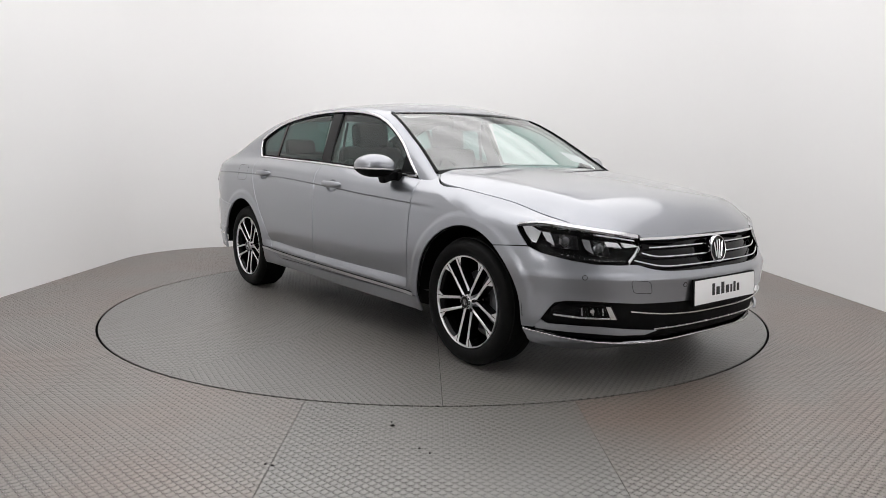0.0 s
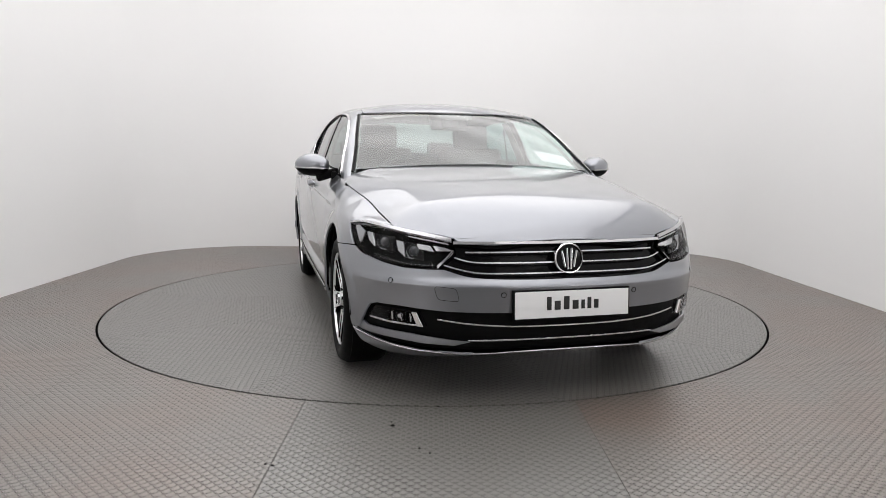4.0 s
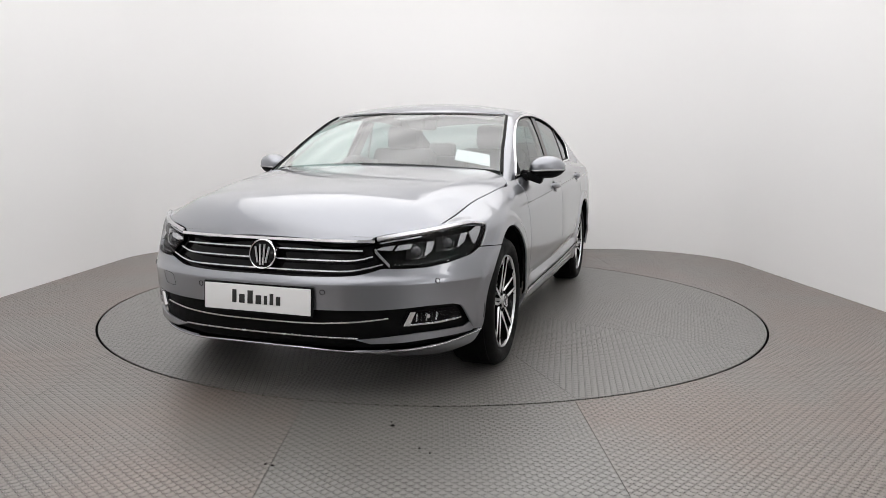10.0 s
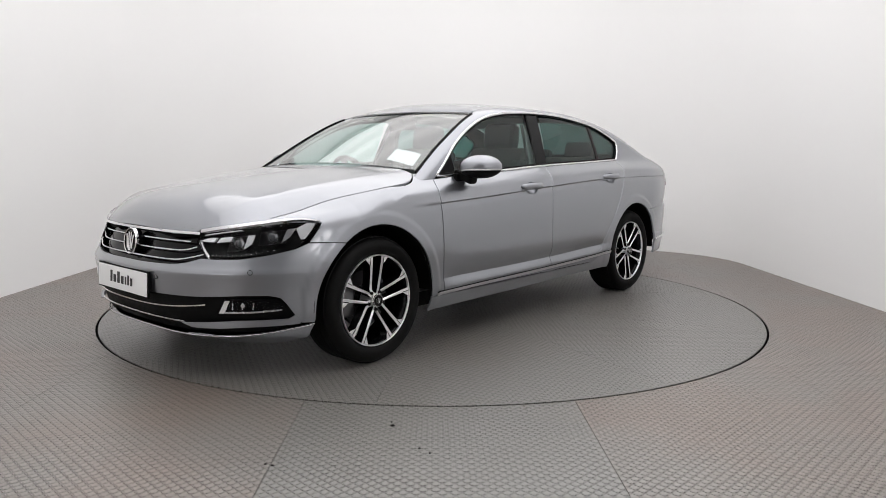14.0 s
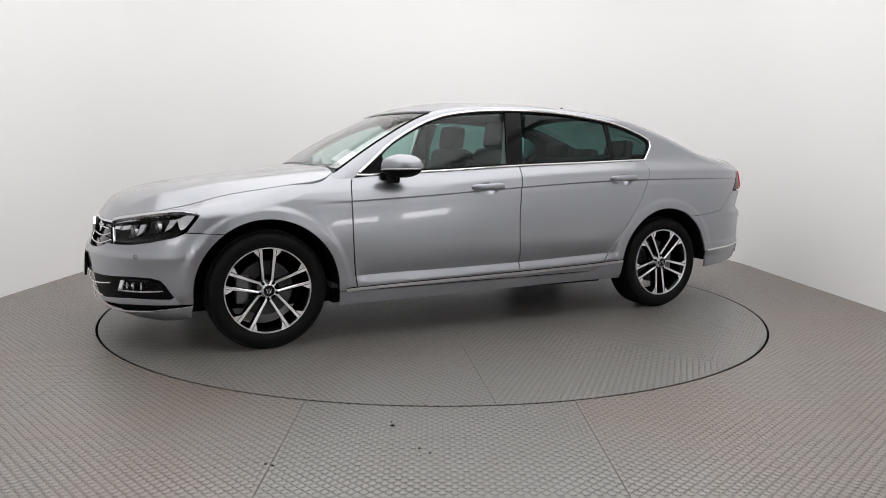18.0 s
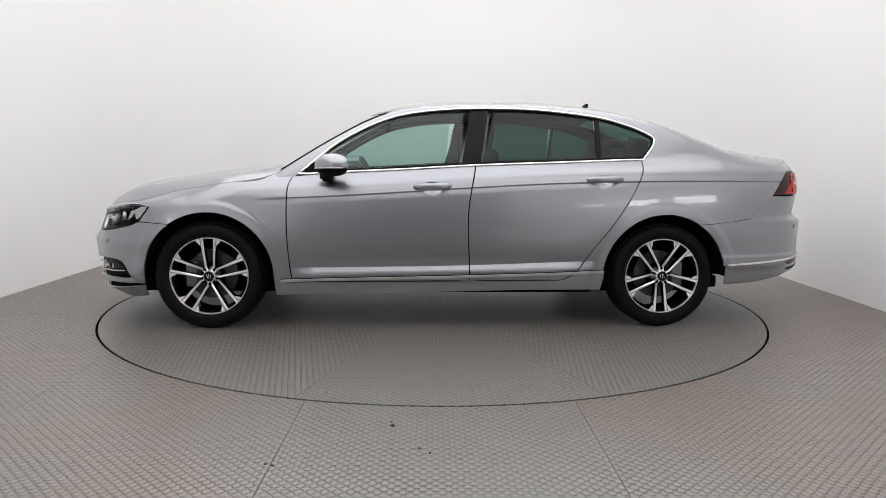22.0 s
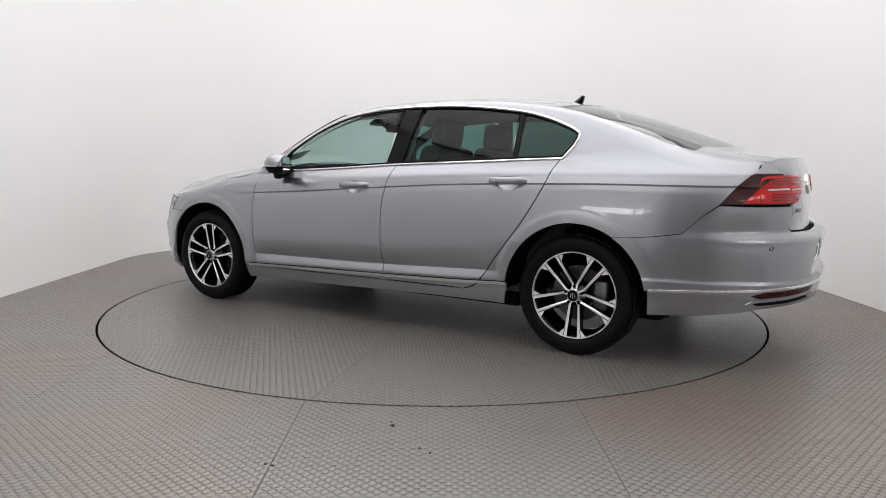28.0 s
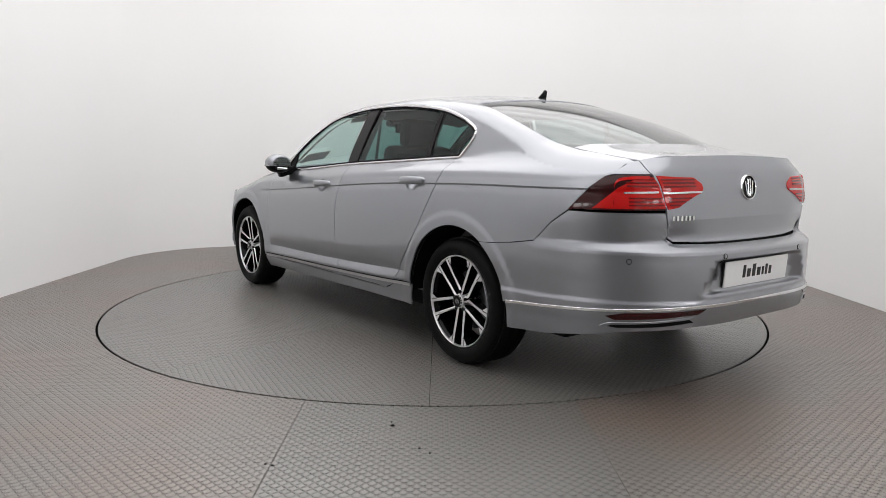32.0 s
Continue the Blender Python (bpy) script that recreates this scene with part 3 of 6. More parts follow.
class Section:
    """A lengthwise chart (x, s): s is z up the side, goes round the shoulder and then inwards over the top."""

    def __init__(self, side, top, down, across):
        self.side, self.top, self.down, self.across = side, top, down, across

    def corner(self, x):
        y = np.full_like(x, 0.75)
        for _ in range(14):
            y = self.side(x, self.top(x, y))
        return y, self.top(x, y)

    def place(self, x, s):
        x, s = np.asarray(x, float), np.asarray(s, float)
        yc, zc = self.corner(x)
        za, yb = zc - self.down, yc - self.across
        t = np.clip((s - za) / (self.down + self.across), 0, 1)
        ya, zb = self.side(x, za), self.top(x, yb)
        y = (1 - t) ** 2 * ya + 2 * t * (1 - t) * yc + t**2 * yb
        z = (1 - t) ** 2 * za + 2 * t * (1 - t) * zc + t**2 * zb
        y, z = np.where(s < za, self.side(x, s), y), np.where(s < za, s, z)
        over = s - za - self.down - self.across
        y = np.where(over > 0, yb - over, y)
        z = np.where(over > 0, self.top(x, yb - over), z)
        return np.stack([x, y, z], -1)

    def span(self, x):
        yc, zc = self.corner(np.asarray(x, float))
        return zc - self.down + self.down + self.across + yc - self.across

    def s_of_y(self, x, y):
        """Chart place of a point on the top."""
        x = np.array([x], float)
        return float(x[0]), float(self.span(x)[0] - y)

    def over(self, x, q):
        """The whole width: q is y from the middle, measured over the top."""
        p = self.place(x, self.span(x) - np.abs(q))
        p[..., 1] *= np.where(q < 0, -1, 1)
        return p


FRONT_BODY = Section(front_y, hood_z, 0.05, 0.05)
CABIN = Section(cabin_y, roof_z, 0.05, 0.06)


def deck_top(x, y):
    """Roof, pillars and boot in one: the higher of both, softly joined."""
    a, b, k = roof_z(x, y), boot_z(x, y), 0.05
    h = np.clip(0.5 + 0.5 * (a - b) / k, 0, 1)
    return np.where(x > -2.9, a, b + (a - b) * h + k * h * (1 - h))


QUARTER = Section(tail_side, deck_top, 0.05, 0.06)
PILLAR = Section(lambda x, z: np.where(x < -2.6, tail_side(x, z), cabin_y(x, z)), deck_top, 0.05, 0.06)


# a chart whose level lines follow the sill strip, the shoulder line and the belt, so that creases fall on mesh edges
V_LEVELS = np.array([0.10, 0.36, 0.86, 1.0, 2.2])


def s_levels(x):
    return np.stack([0.10 + 0 * x, Z_CREASE(np.clip(x, -2.5, -0.3)), Z_TORNADO(x), Z_BELT(x), 2.2 + 0 * x])


def unwarp(x, v):
    x, v = np.asarray(x, float), np.asarray(v, float)
    L = s_levels(x)
    out = np.zeros_like(x)
    for k in range(4):
        t = (v - V_LEVELS[k]) / (V_LEVELS[k + 1] - V_LEVELS[k])
        sel = (t >= 0) & (t <= 1) | ((k == 0) & (t < 0)) | ((k == 3) & (t > 1))
        out = np.where(sel, L[k] + t * (L[k + 1] - L[k]), out)
    return out


def warp(p):
    L = s_levels(np.array([p[0]], float))[:, 0]
    return p[0], float(np.interp(p[1], L, V_LEVELS))


def warped(place):
    return lambda x, v: place(x, unwarp(x, v))


CREASES = (0.3595, 0.3605, 0.8485, 0.8500, 0.8515, 0.8595, 0.8605)


def shrink(poly, g):
    """Draws a closed outline in by g on all sides."""
    n, out = len(poly), []
    sign = 1 if area(poly) > 0 else -1
    for i in range(n):
        a, b, c = poly[i - 1], poly[i], poly[(i + 1) % n]
        d1, d2 = Vector((b[0] - a[0], b[1] - a[1])), Vector((c[0] - b[0], c[1] - b[1]))
        if d1.length < 1e-9 or d2.length < 1e-9:
            out.append(b)
            continue
        d1.normalize(), d2.normalize()
        n1, n2 = Vector((-d1.y, d1.x)) * sign, Vector((-d2.y, d2.x)) * sign
        m = n1 + n2
        m = m / max(m.length_squared / 2, 0.3)
        out.append((b[0] + m.x * g, b[1] + m.y * g))
    return out


def soft(poly, step=0.04, rounding=0.0, close=True):
    """Resamples an outline; corners are cut to a small radius."""
    pts = [Vector(p) for p in poly]
    if rounding:
        out = []
        n = len(pts)
        for i, b in enumerate(pts):
            a, c = pts[i - 1], pts[(i + 1) % n]
            r1, r2 = min(rounding, (a - b).length * 0.45), min(rounding, (c - b).length * 0.45)
            p, q = b + (a - b).normalized() * r1, b + (c - b).normalized() * r2
            for k in (0, 0.25, 0.5, 0.75, 1):
                out.append((1 - k) ** 2 * p + 2 * k * (1 - k) * b + k * k * q)
        pts = out
    out = []
    for a, b in zip(pts, pts[1:] + (pts[:1] if close else [])):
        m = max(1, int((b - a).length / step))
        out += [tuple(a + (b - a) * k / m) for k in range(m)]
    if not close:
        out.append(tuple(pts[-1]))
    return out


def spline(pts, n=6):
    """A smooth line through points (Catmull-Rom)."""
    out = []
    for i in range(len(pts) - 1):
        p0, p1, p2, p3 = (np.array(pts[max(min(j, len(pts) - 1), 0)], float) for j in (i - 1, i, i + 1, i + 2))
        for k in range(n):
            t = k / n
            out.append(tuple(0.5 * (2 * p1 + (p2 - p0) * t + (2 * p0 - 5 * p1 + 4 * p2 - p3) * t**2 + (3 * p1 - p0 - 3 * p2 + p3) * t**3)))
    return out + [tuple(map(float, pts[-1]))]


def sheet(outline, place, step=(0.03, 0.03), gap=0.0, out=0.0, depth=0.014, flip=False, cuts=(), blur=1e-4):
    """Vertices, faces and normals of a curved panel: an outline in a chart, meshed, with turned-in edges."""
    poly = shrink(outline, gap) if gap else list(outline)
    clean = [p for i, p in enumerate(poly) if (Vector(p) - Vector(poly[i - 1])).length > 1e-5]
    bm = bmesh.new()
    f = bm.faces.new([bm.verts.new((a, b, 0)) for a, b in clean])
    f.normal_update()
    if f.normal.z < 0:
        f.normal_flip()
    lo, hi = np.min(clean, axis=0), np.max(clean, axis=0)
    for ax in (0, 1):
        no = (1, 0, 0) if ax == 0 else (0, 1, 0)
        for k in range(1, int((hi[ax] - lo[ax]) / step[ax]) + 1):
            co = [0, 0, 0]
            co[ax] = lo[ax] + k * step[ax] + 1.3e-4
            bmesh.ops.bisect_plane(bm, geom=bm.verts[:] + bm.edges[:] + bm.faces[:], dist=1e-6, plane_co=co, plane_no=no)
    for v in cuts:
        bmesh.ops.bisect_plane(bm, geom=bm.verts[:] + bm.edges[:] + bm.faces[:], dist=1e-6, plane_co=(0, v, 0), plane_no=(0, 1, 0))
    bmesh.ops.triangulate(bm, faces=[x for x in bm.faces if len(x.verts) > 4])
    bm.verts.index_update()
    uv = np.array([v.co[:2] for v in bm.verts])
    faces = [[v.index for v in x.verts] for x in bm.faces]
    rim = [(e.link_loops[0].vert.index, e.link_loops[0].link_loop_next.vert.index) for e in bm.edges if len(e.link_faces) == 1]
    bm.free()
    e = blur
    P = place(uv[:, 0], uv[:, 1])
    du = place(uv[:, 0] + e, uv[:, 1]) - place(uv[:, 0] - e, uv[:, 1])
    dv = place(uv[:, 0], uv[:, 1] + e) - place(uv[:, 0], uv[:, 1] - e)
    N = np.cross(du, dv)
    N /= np.maximum(np.linalg.norm(N, axis=1), 1e-12)[:, None]
    if flip:
        N, faces, rim = -N, [x[::-1] for x in faces], [(b, a) for a, b in rim]
    P = P + N * out
    verts, normals = list(P), list(N)
    for a, b in rim:
        t = P[b] - P[a]
        s = np.cross(t, N[a])
        s /= max(np.linalg.norm(s), 1e-9)
        k = len(verts)
        verts += [P[a], P[b], P[b] - N[b] * depth, P[a] - N[a] * depth]
        normals += [(s + N[a]) / 1.414, (s + N[b]) / 1.414, s, s]
        faces.append([k + 1, k, k + 3, k + 2])
    return np.array(verts), faces, np.array(normals)


BACKING = {"left": [], "right": [], "middle": []}


def skin(outline, place, step, gap, side="left", **more):
    """A painted sheet, with a dark inner layer behind its shut lines."""
    under = sheet(outline, place, (0.05, 0.03), -0.004, out=-0.016, depth=0.004, flip=more.get("flip", False), cuts=more.get("cuts", ())[::2])
    BACKING[side].append(under)
    return sheet(outline, place, step, gap, **more)


def panel(name, pieces, mat, parent, label="", mirror=False):
    """One mesh object from sheets; mirror builds the right-hand twin."""
    V, F, N = [], [], []
    for v, f, n in pieces:
        k = sum(len(a) for a in V)
        V.append(v)
        N.append(n)
        F += [[i + k for i in x] for x in f]
    V, N = np.concatenate(V), np.concatenate(N)
    if mirror:
        V, N, F = V * (1, -1, 1), N * (1, -1, 1), [x[::-1] for x in F]
    me = bpy.data.meshes.new(name)
    me.from_pydata((V - (PIVOT[0], PIVOT[1], 0)).tolist(), [], F)
    me.materials.append(mat)
    me.shade_smooth()
    me.normals_split_custom_set_from_vertices(N.tolist())
    ob = new(name, me)
    ob.parent = parent
    if label:
        tagged(ob, label)
    return ob


def both(name, pieces, mat, parent, label=""):
    return [panel(name, pieces, mat, parent, label, m) for m in (False, True)]


def put(name, bm, mat, parent, label="", mirror=False, smooth=True):
    """A part modelled in the car's own axes."""
    if mirror:
        bmesh.ops.transform(bm, matrix=Matrix.Diagonal((1, -1, 1, 1)), verts=bm.verts)
    bmesh.ops.translate(bm, vec=(-PIVOT[0], -PIVOT[1], 0), verts=bm.verts)
    return part(name, bm, mat, parent, label, smooth)


def arc(cx, cz, r, a0, a1, n=28):
    return [(cx + r * math.cos(radians(a0 + (a1 - a0) * k / n)), cz + r * math.sin(radians(a0 + (a1 - a0) * k / n))) for k in range(n + 1)]


CAR = tagged(new("car"), "silver-grey metallic four-door saloon car parked on the turntable", "car")
ARCH_R = 0.387
ARCH_REAR_X = -2.791

# shut lines shared by neighbouring panels
DOOR_FRONT = [(-0.506, 0.292), (-0.495, 0.32), (-0.478, 0.46), (-0.470, 0.63), (-0.470, 0.77), (-0.476, 0.87), (-0.497, 0.925)]
DOOR_MID = [(-1.577, 0.300), (-1.572, 0.43), (-1.563, 0.57), (-1.565, 0.74), (-1.586, 0.88), (-1.612, 0.998)]
DOOR_REAR = [(-2.137, 0.302), (-2.19, 0.319), (-2.242, 0.360), (-2.343, 0.50), (-2.478, 0.677), (-2.577, 0.834), (-2.635, 0.956), (-2.660, 1.043)]
HOOD_SHUT = [(0.630, 0.655), (0.60, 0.681), (0.568, 0.703), (0.50, 0.714), (0.41, 0.7215), (0.336, 0.732), (0.18, 0.752), (0.0, 0.777), (-0.18, 0.798), (-0.28, 0.800), (-0.35, 0.775), (-0.405, 0.725)]
DLO_TOP = [(-0.530, 0.945), (-0.627, 1.022), (-0.768, 1.138), (-0.944, 1.238), (-1.119, 1.306), (-1.295, 1.340), (-1.471, 1.358), (-1.684, 1.367), (-2.005, 1.360), (-2.367, 1.319), (-2.551, 1.273), (-2.670, 1.229), (-2.732, 1.197), (-2.749, 1.172), (-2.736, 1.13), (-2.706, 1.09), (-2.672, 1.049)]


def smooth_line(pts, n=5):
    return spline(pts, n)


def build_fenders():
    shut = [FRONT_BODY.s_of_y(x, y) for x, y in smooth_line(HOOD_SHUT) if x < 0.57]
    lamp = [FRONT_BODY.s_of_y(0.552, 0.728), FRONT_BODY.s_of_y(0.50, 0.768), (0.342, 0.742), (0.36, 0.715), (0.41, 0.652), (0.300, 0.646), (0.255, 0.640)]
    a = math.degrees(math.asin((0.640 - 0.325) / ARCH_R))
    arch = arc(0, 0.325, ARCH_R, a, 180, 30) + [(-0.390, 0.292)]
    outline = arch + [(-0.506, 0.292)] + smooth_line(DOOR_FRONT)[1:] + [(-0.50, 0.955)] + shut[::-1] + lamp[:-1]
    both("fender", [skin([warp(p) for p in outline], warped(FRONT_BODY.place), (0.012, 0.011), 0.0034, depth=0.010, flip=True, cuts=CREASES, blur=0.005)], PAINT, CAR)


def build_doors():
    low = [(x, z) for x, z in zip(np.linspace(-1.577, -0.506, 12), np.linspace(0.300, 0.292, 12))]
    top = [(float(x), float(Z_BELT(x))) for x in np.linspace(-1.612, -0.497, 16)]
    def side(x, z):
        return np.stack([x, half_width(x, z), z], -1)
    def door_side(x, z):
        y = half_width(x, z)
        for hx, hz in ((-1.345, 0.862), (-2.40, 0.912)):
            r = np.hypot((x - hx) / 0.070, (z - hz) / 0.040)
            y = y - 0.024 * np.clip(1 - r**2, 0, 1) ** 1.5
        return np.stack([x, y, z], -1)
    front = low + smooth_line(DOOR_FRONT) + top[::-1] + smooth_line(DOOR_MID)[::-1]
    doors = both("front_door", [skin([warp(p) for p in front], warped(door_side), (0.011, 0.009), 0.0038, depth=0.010, flip=True, cuts=CREASES)], PAINT, CAR)
    top = [(float(x), float(Z_BELT(x))) for x in np.linspace(-2.660, -1.612, 16)]
    low = [(x, z) for x, z in zip(np.linspace(-2.137, -1.577, 8), np.linspace(0.302, 0.300, 8))]
    rear = low + smooth_line(DOOR_MID) + top[::-1] + smooth_line(DOOR_REAR)[::-1]
    doors += both("rear_door", [skin([warp(p) for p in rear], warped(door_side), (0.011, 0.009), 0.0038, depth=0.010, flip=True, cuts=CREASES)], PAINT, CAR)
    # sills below the doors, and the bright strip along them
    sill = [(-0.392, 0.292)] + [(-0.395, 0.205), (-1.2, 0.222), (-1.9, 0.238), (-2.395, 0.240), (-2.415, 0.36)] + [(-2.30, 0.367), (-2.26, 0.362), (-2.19, 0.318), (-2.137, 0.300), (-1.577, 0.297), (-0.506, 0.290)]
    both("sill", [sheet(soft(sill, 0.06), side, (0.04, 0.02), 0.002, flip=True)], PAINT, CAR)
    return doors


def lid_edge(y):
    """Where the boot's top meets the tail's back face: x and z."""
    z = 1.05
    for _ in range(12):
        p = ring_rear(np.array([ry(y, z)[0]]), np.array([z]))[0]
        z = float(boot_z(p[0], y))
    return float(p[0]), z


def build_quarter():
    a0 = math.degrees(math.asin((0.36 - 0.325) / ARCH_R))
    arch = arc(ARCH_REAR_X, 0.325, ARCH_R, a0, 180 - 57.5, 30)
    seam = [(-3.068, 0.655), (-3.20, 0.668), (-3.337, 0.690), (-3.364, 0.717), (-3.42, 0.775), (-3.494, 0.833)]
    lamp = [(-3.53, 0.88), (-3.575, 0.935), (-3.612, 0.972), (-3.640, 0.988)]
    top = [QUARTER.s_of_y(x, y) for x, y in ((lid_edge(0.645)[0], 0.645), (lid_edge(0.609)[0], 0.609), (-3.62, 0.607), (-3.5, 0.615), (-3.42, 0.628), (-3.38, 0.640))]
    belt = [(float(x), float(Z_BELT(x)) + 0.003) for x in np.linspace(-3.37, -2.66, 14)]
    outline = [(ARCH_REAR_X + ARCH_R * math.cos(radians(a0)), 0.36)] + arch[1:] + seam + lamp + top + belt + smooth_line(DOOR_REAR)[::-1][1:-6]
    pieces = [skin([warp(p) for p in outline], warped(QUARTER.place), (0.014, 0.011), 0.0028, depth=0.010, flip=True, cuts=CREASES)]
    # narrow strip over the tail lamp, seen from behind
    cap = [rx(-3.615, 0.985), ry(0.70, 0.985), ry(0.607, 0.985), ry(0.609, lid_edge(0.609)[1]), ry(0.645, lid_edge(0.645)[1] - 0.004), ry(0.69, 1.006)]
    pieces.append(skin(soft(cap, 0.03), ring_rear, (0.02, 0.015), 0.0, flip=True))
    return pieces


def build_cabin_frame(quarter):
    inner = smooth_line(DLO_TOP)
    screen = [CABIN.s_of_y(x, y) for x, y in smooth_line([(-0.385, 0.757), (-0.44, 0.745), (-0.616, 0.700), (-0.768, 0.672), (-0.93, 0.640), (-1.06, 0.612)])]
    ditch = [CABIN.s_of_y(x, 0.575) for x in np.linspace(-1.12, -2.58, 24)]
    rear = [PILLAR.s_of_y(x, y) for x, y in smooth_line([(-2.640, 0.590), (-2.80, 0.612), (-2.946, 0.630), (-3.149, 0.645), (-3.34, 0.642), (-3.385, 0.640)])]
    base = [(float(x), float(Z_BELT(x))) for x in np.linspace(-3.38, -2.672, 12)]
    outline = [(-0.497, 0.918), (-0.385, 0.915)] + screen + ditch + rear + base + inner[::-1][1:]
    frame_piece = sheet(outline, PILLAR.place, (0.03, 0.02), 0.0, flip=True)
    both("quarter_panel", quarter + [frame_piece], PAINT, CAR)
    # roof skin between the two ditches
    q = 0.572
    front = [(float(-0.965 - 0.13 * (y / q) ** 2), float(y)) for y in np.linspace(-q, q, 20)]
    back = [(float(-2.56 - 0.07 * (1 - (y / q) ** 2)), float(y)) for y in np.linspace(q, -q, 20)]
    outline = front + [(float(x), q) for x in np.linspace(-1.14, -2.5, 24)] + back + [(float(x), -q) for x in np.linspace(-2.5, -1.14, 24)]
    panel("roof", [sheet(outline, CABIN.over, (0.04, 0.04), 0.0012)], PAINT, CAR)


def build_hood():
    edge = smooth_line(HOOD_SHUT)
    lead = smooth_line([(0.812, 0.0), (0.808, 0.15), (0.793, 0.32), (0.755, 0.45), (0.727, 0.490), (0.690, 0.556), (0.652, 0.625)])
    back = smooth_line([(-0.405, 0.725), (-0.42, 0.5), (-0.425, 0.25), (-0.43, 0.0)])
    halfway = lead + edge + back[1:]
    outline = halfway + [(x, -y) for x, y in halfway[::-1][1:-1]]
    panel("hood", [skin(outline, lambda x, y: np.stack([x, y, hood_z(x, y)], -1), (0.014, 0.014), 0.003, "middle", flip=False)], PAINT, CAR)


def build_glass():
    q = 0.60
    top = [(float(-0.955 - 0.125 * (y / q) ** 2), float(y)) for y in np.linspace(q, -q, 18)]
    low = [(float(-0.36 - 0.08 * (y / 0.735) ** 2), float(y)) for y in np.linspace(-0.735, 0.735, 18)]
    side_l = smooth_line([(-0.44, 0.735), (-0.616, 0.690), (-0.768, 0.662), (-0.93, 0.630), (-1.06, 0.604)])
    outline = low + side_l[1:-1] + top + [(x, -y) for x, y in side_l[::-1][1:-1]]
    panel("windscreen", [sheet(outline, CABIN.over, (0.025, 0.03), 0.001, out=-0.004, depth=0.004)], GLASS_CLEAR, CAR)
    top = [(float(-2.585 - 0.07 * (1 - (y / 0.58) ** 2)), float(y)) for y in np.linspace(-0.58, 0.58, 18)]
    side_l = smooth_line([(-2.64, 0.585), (-2.80, 0.604), (-2.946, 0.622), (-3.149, 0.637), (-3.31, 0.634)])
    low = [(float(-3.33 - 0.20 * (1 - (y / 0.63) ** 2)), float(y)) for y in np.linspace(0.63, -0.63, 22)]
    outline = top + side_l[1:-1] + low + [(x, -y) for x, y in side_l[::-1][1:-1]]
    panel("rear_window", [sheet(outline, CABIN.over, (0.025, 0.03), 0.001, out=-0.004, depth=0.004)], GLASS_REAR, CAR)
    line = smooth_line(DLO_TOP)
    zs = curve(*[(x, z) for x, z in line if x > -2.74][:-3])
    front = [(float(x), float(Z_BELT(x)) + 0.004) for x in np.linspace(-1.53, -0.56, 12)]
    up = [(x, z - 0.01) for x, z in line if -1.58 < x < -0.60]
    both("front_side_window", [sheet(front + up, CABIN.place, (0.06, 0.05), 0.004, out=-0.010, depth=0.004, flip=True)], GLASS_SIDE, CAR)
    front = [(float(x), float(Z_BELT(x)) + 0.004) for x in np.linspace(-2.375, -1.645, 10)]
    up = [(x, z - 0.01) for x, z in line if -2.392 < x < -1.70]
    both("rear_side_window", [sheet(front + up, CABIN.place, (0.06, 0.05), 0.003, out=-0.010, depth=0.004, flip=True)], GLASS_DARK, CAR)
    front = [(float(x), float(Z_BELT(x)) + 0.006) for x in np.linspace(-2.66, -2.40, 6)]
    up = [(x + 0.006, z - 0.006) for x, z in line if x < -2.415]
    both("quarter_window", [sheet(front + up[:-3], CABIN.place, (0.06, 0.05), 0.004, out=-0.010, depth=0.004, flip=True)], GLASS_DARK, CAR)
    # black pillars and the bright line round the windows
    for name, a, b, c, d in (("window_pillar", -1.525, -1.640, -1.588, -1.705), ("window_divider", -2.372, -2.402, -2.380, -2.408)):
        z0, z1 = float(Z_BELT(a)), float(Z_BELT(b))
        post = [(a, z0), (b, z1), (d, float(zs(d)) - 0.002), (c, float(zs(c)) - 0.002)]
        both(name, [sheet(soft(post, 0.04), CABIN.place, (0.05, 0.05), 0.0, out=-0.006, depth=0.02, flip=True)], BLACK_GLOSS, CAR)
    for m in (False, True):
        pts = smooth_line(DLO_TOP, 4)
        xyz = CABIN.place(np.array([p[0] for p in pts]), np.array([p[1] for p in pts]))
        low = np.linspace(-2.672, -0.530, 30)
        zl = Z_BELT(low) + 0.004
        ring = list(xyz) + list(np.stack([low, cabin_y(low, zl), zl], -1))[1:-1]
        put("window_trim", tube(ring, 0.0085, 8, True), CHROME, CAR, "bright chrome strip round the side windows", m)
        loop = shrink([tuple(p) for p in pts] + [(float(a), float(b)) for a, b in zip(low, zl)][1:-1], 0.0115)
        loop = CABIN.place(np.array([p[0] for p in loop]), np.array([p[1] for p in loop]))
        put("window_seal", tube([(p[0], p[1] - 0.004, p[2]) for p in loop], 0.0058, 6, True), BLACK_MATT, CAR, "black rubber seal inside the bright strip", m)


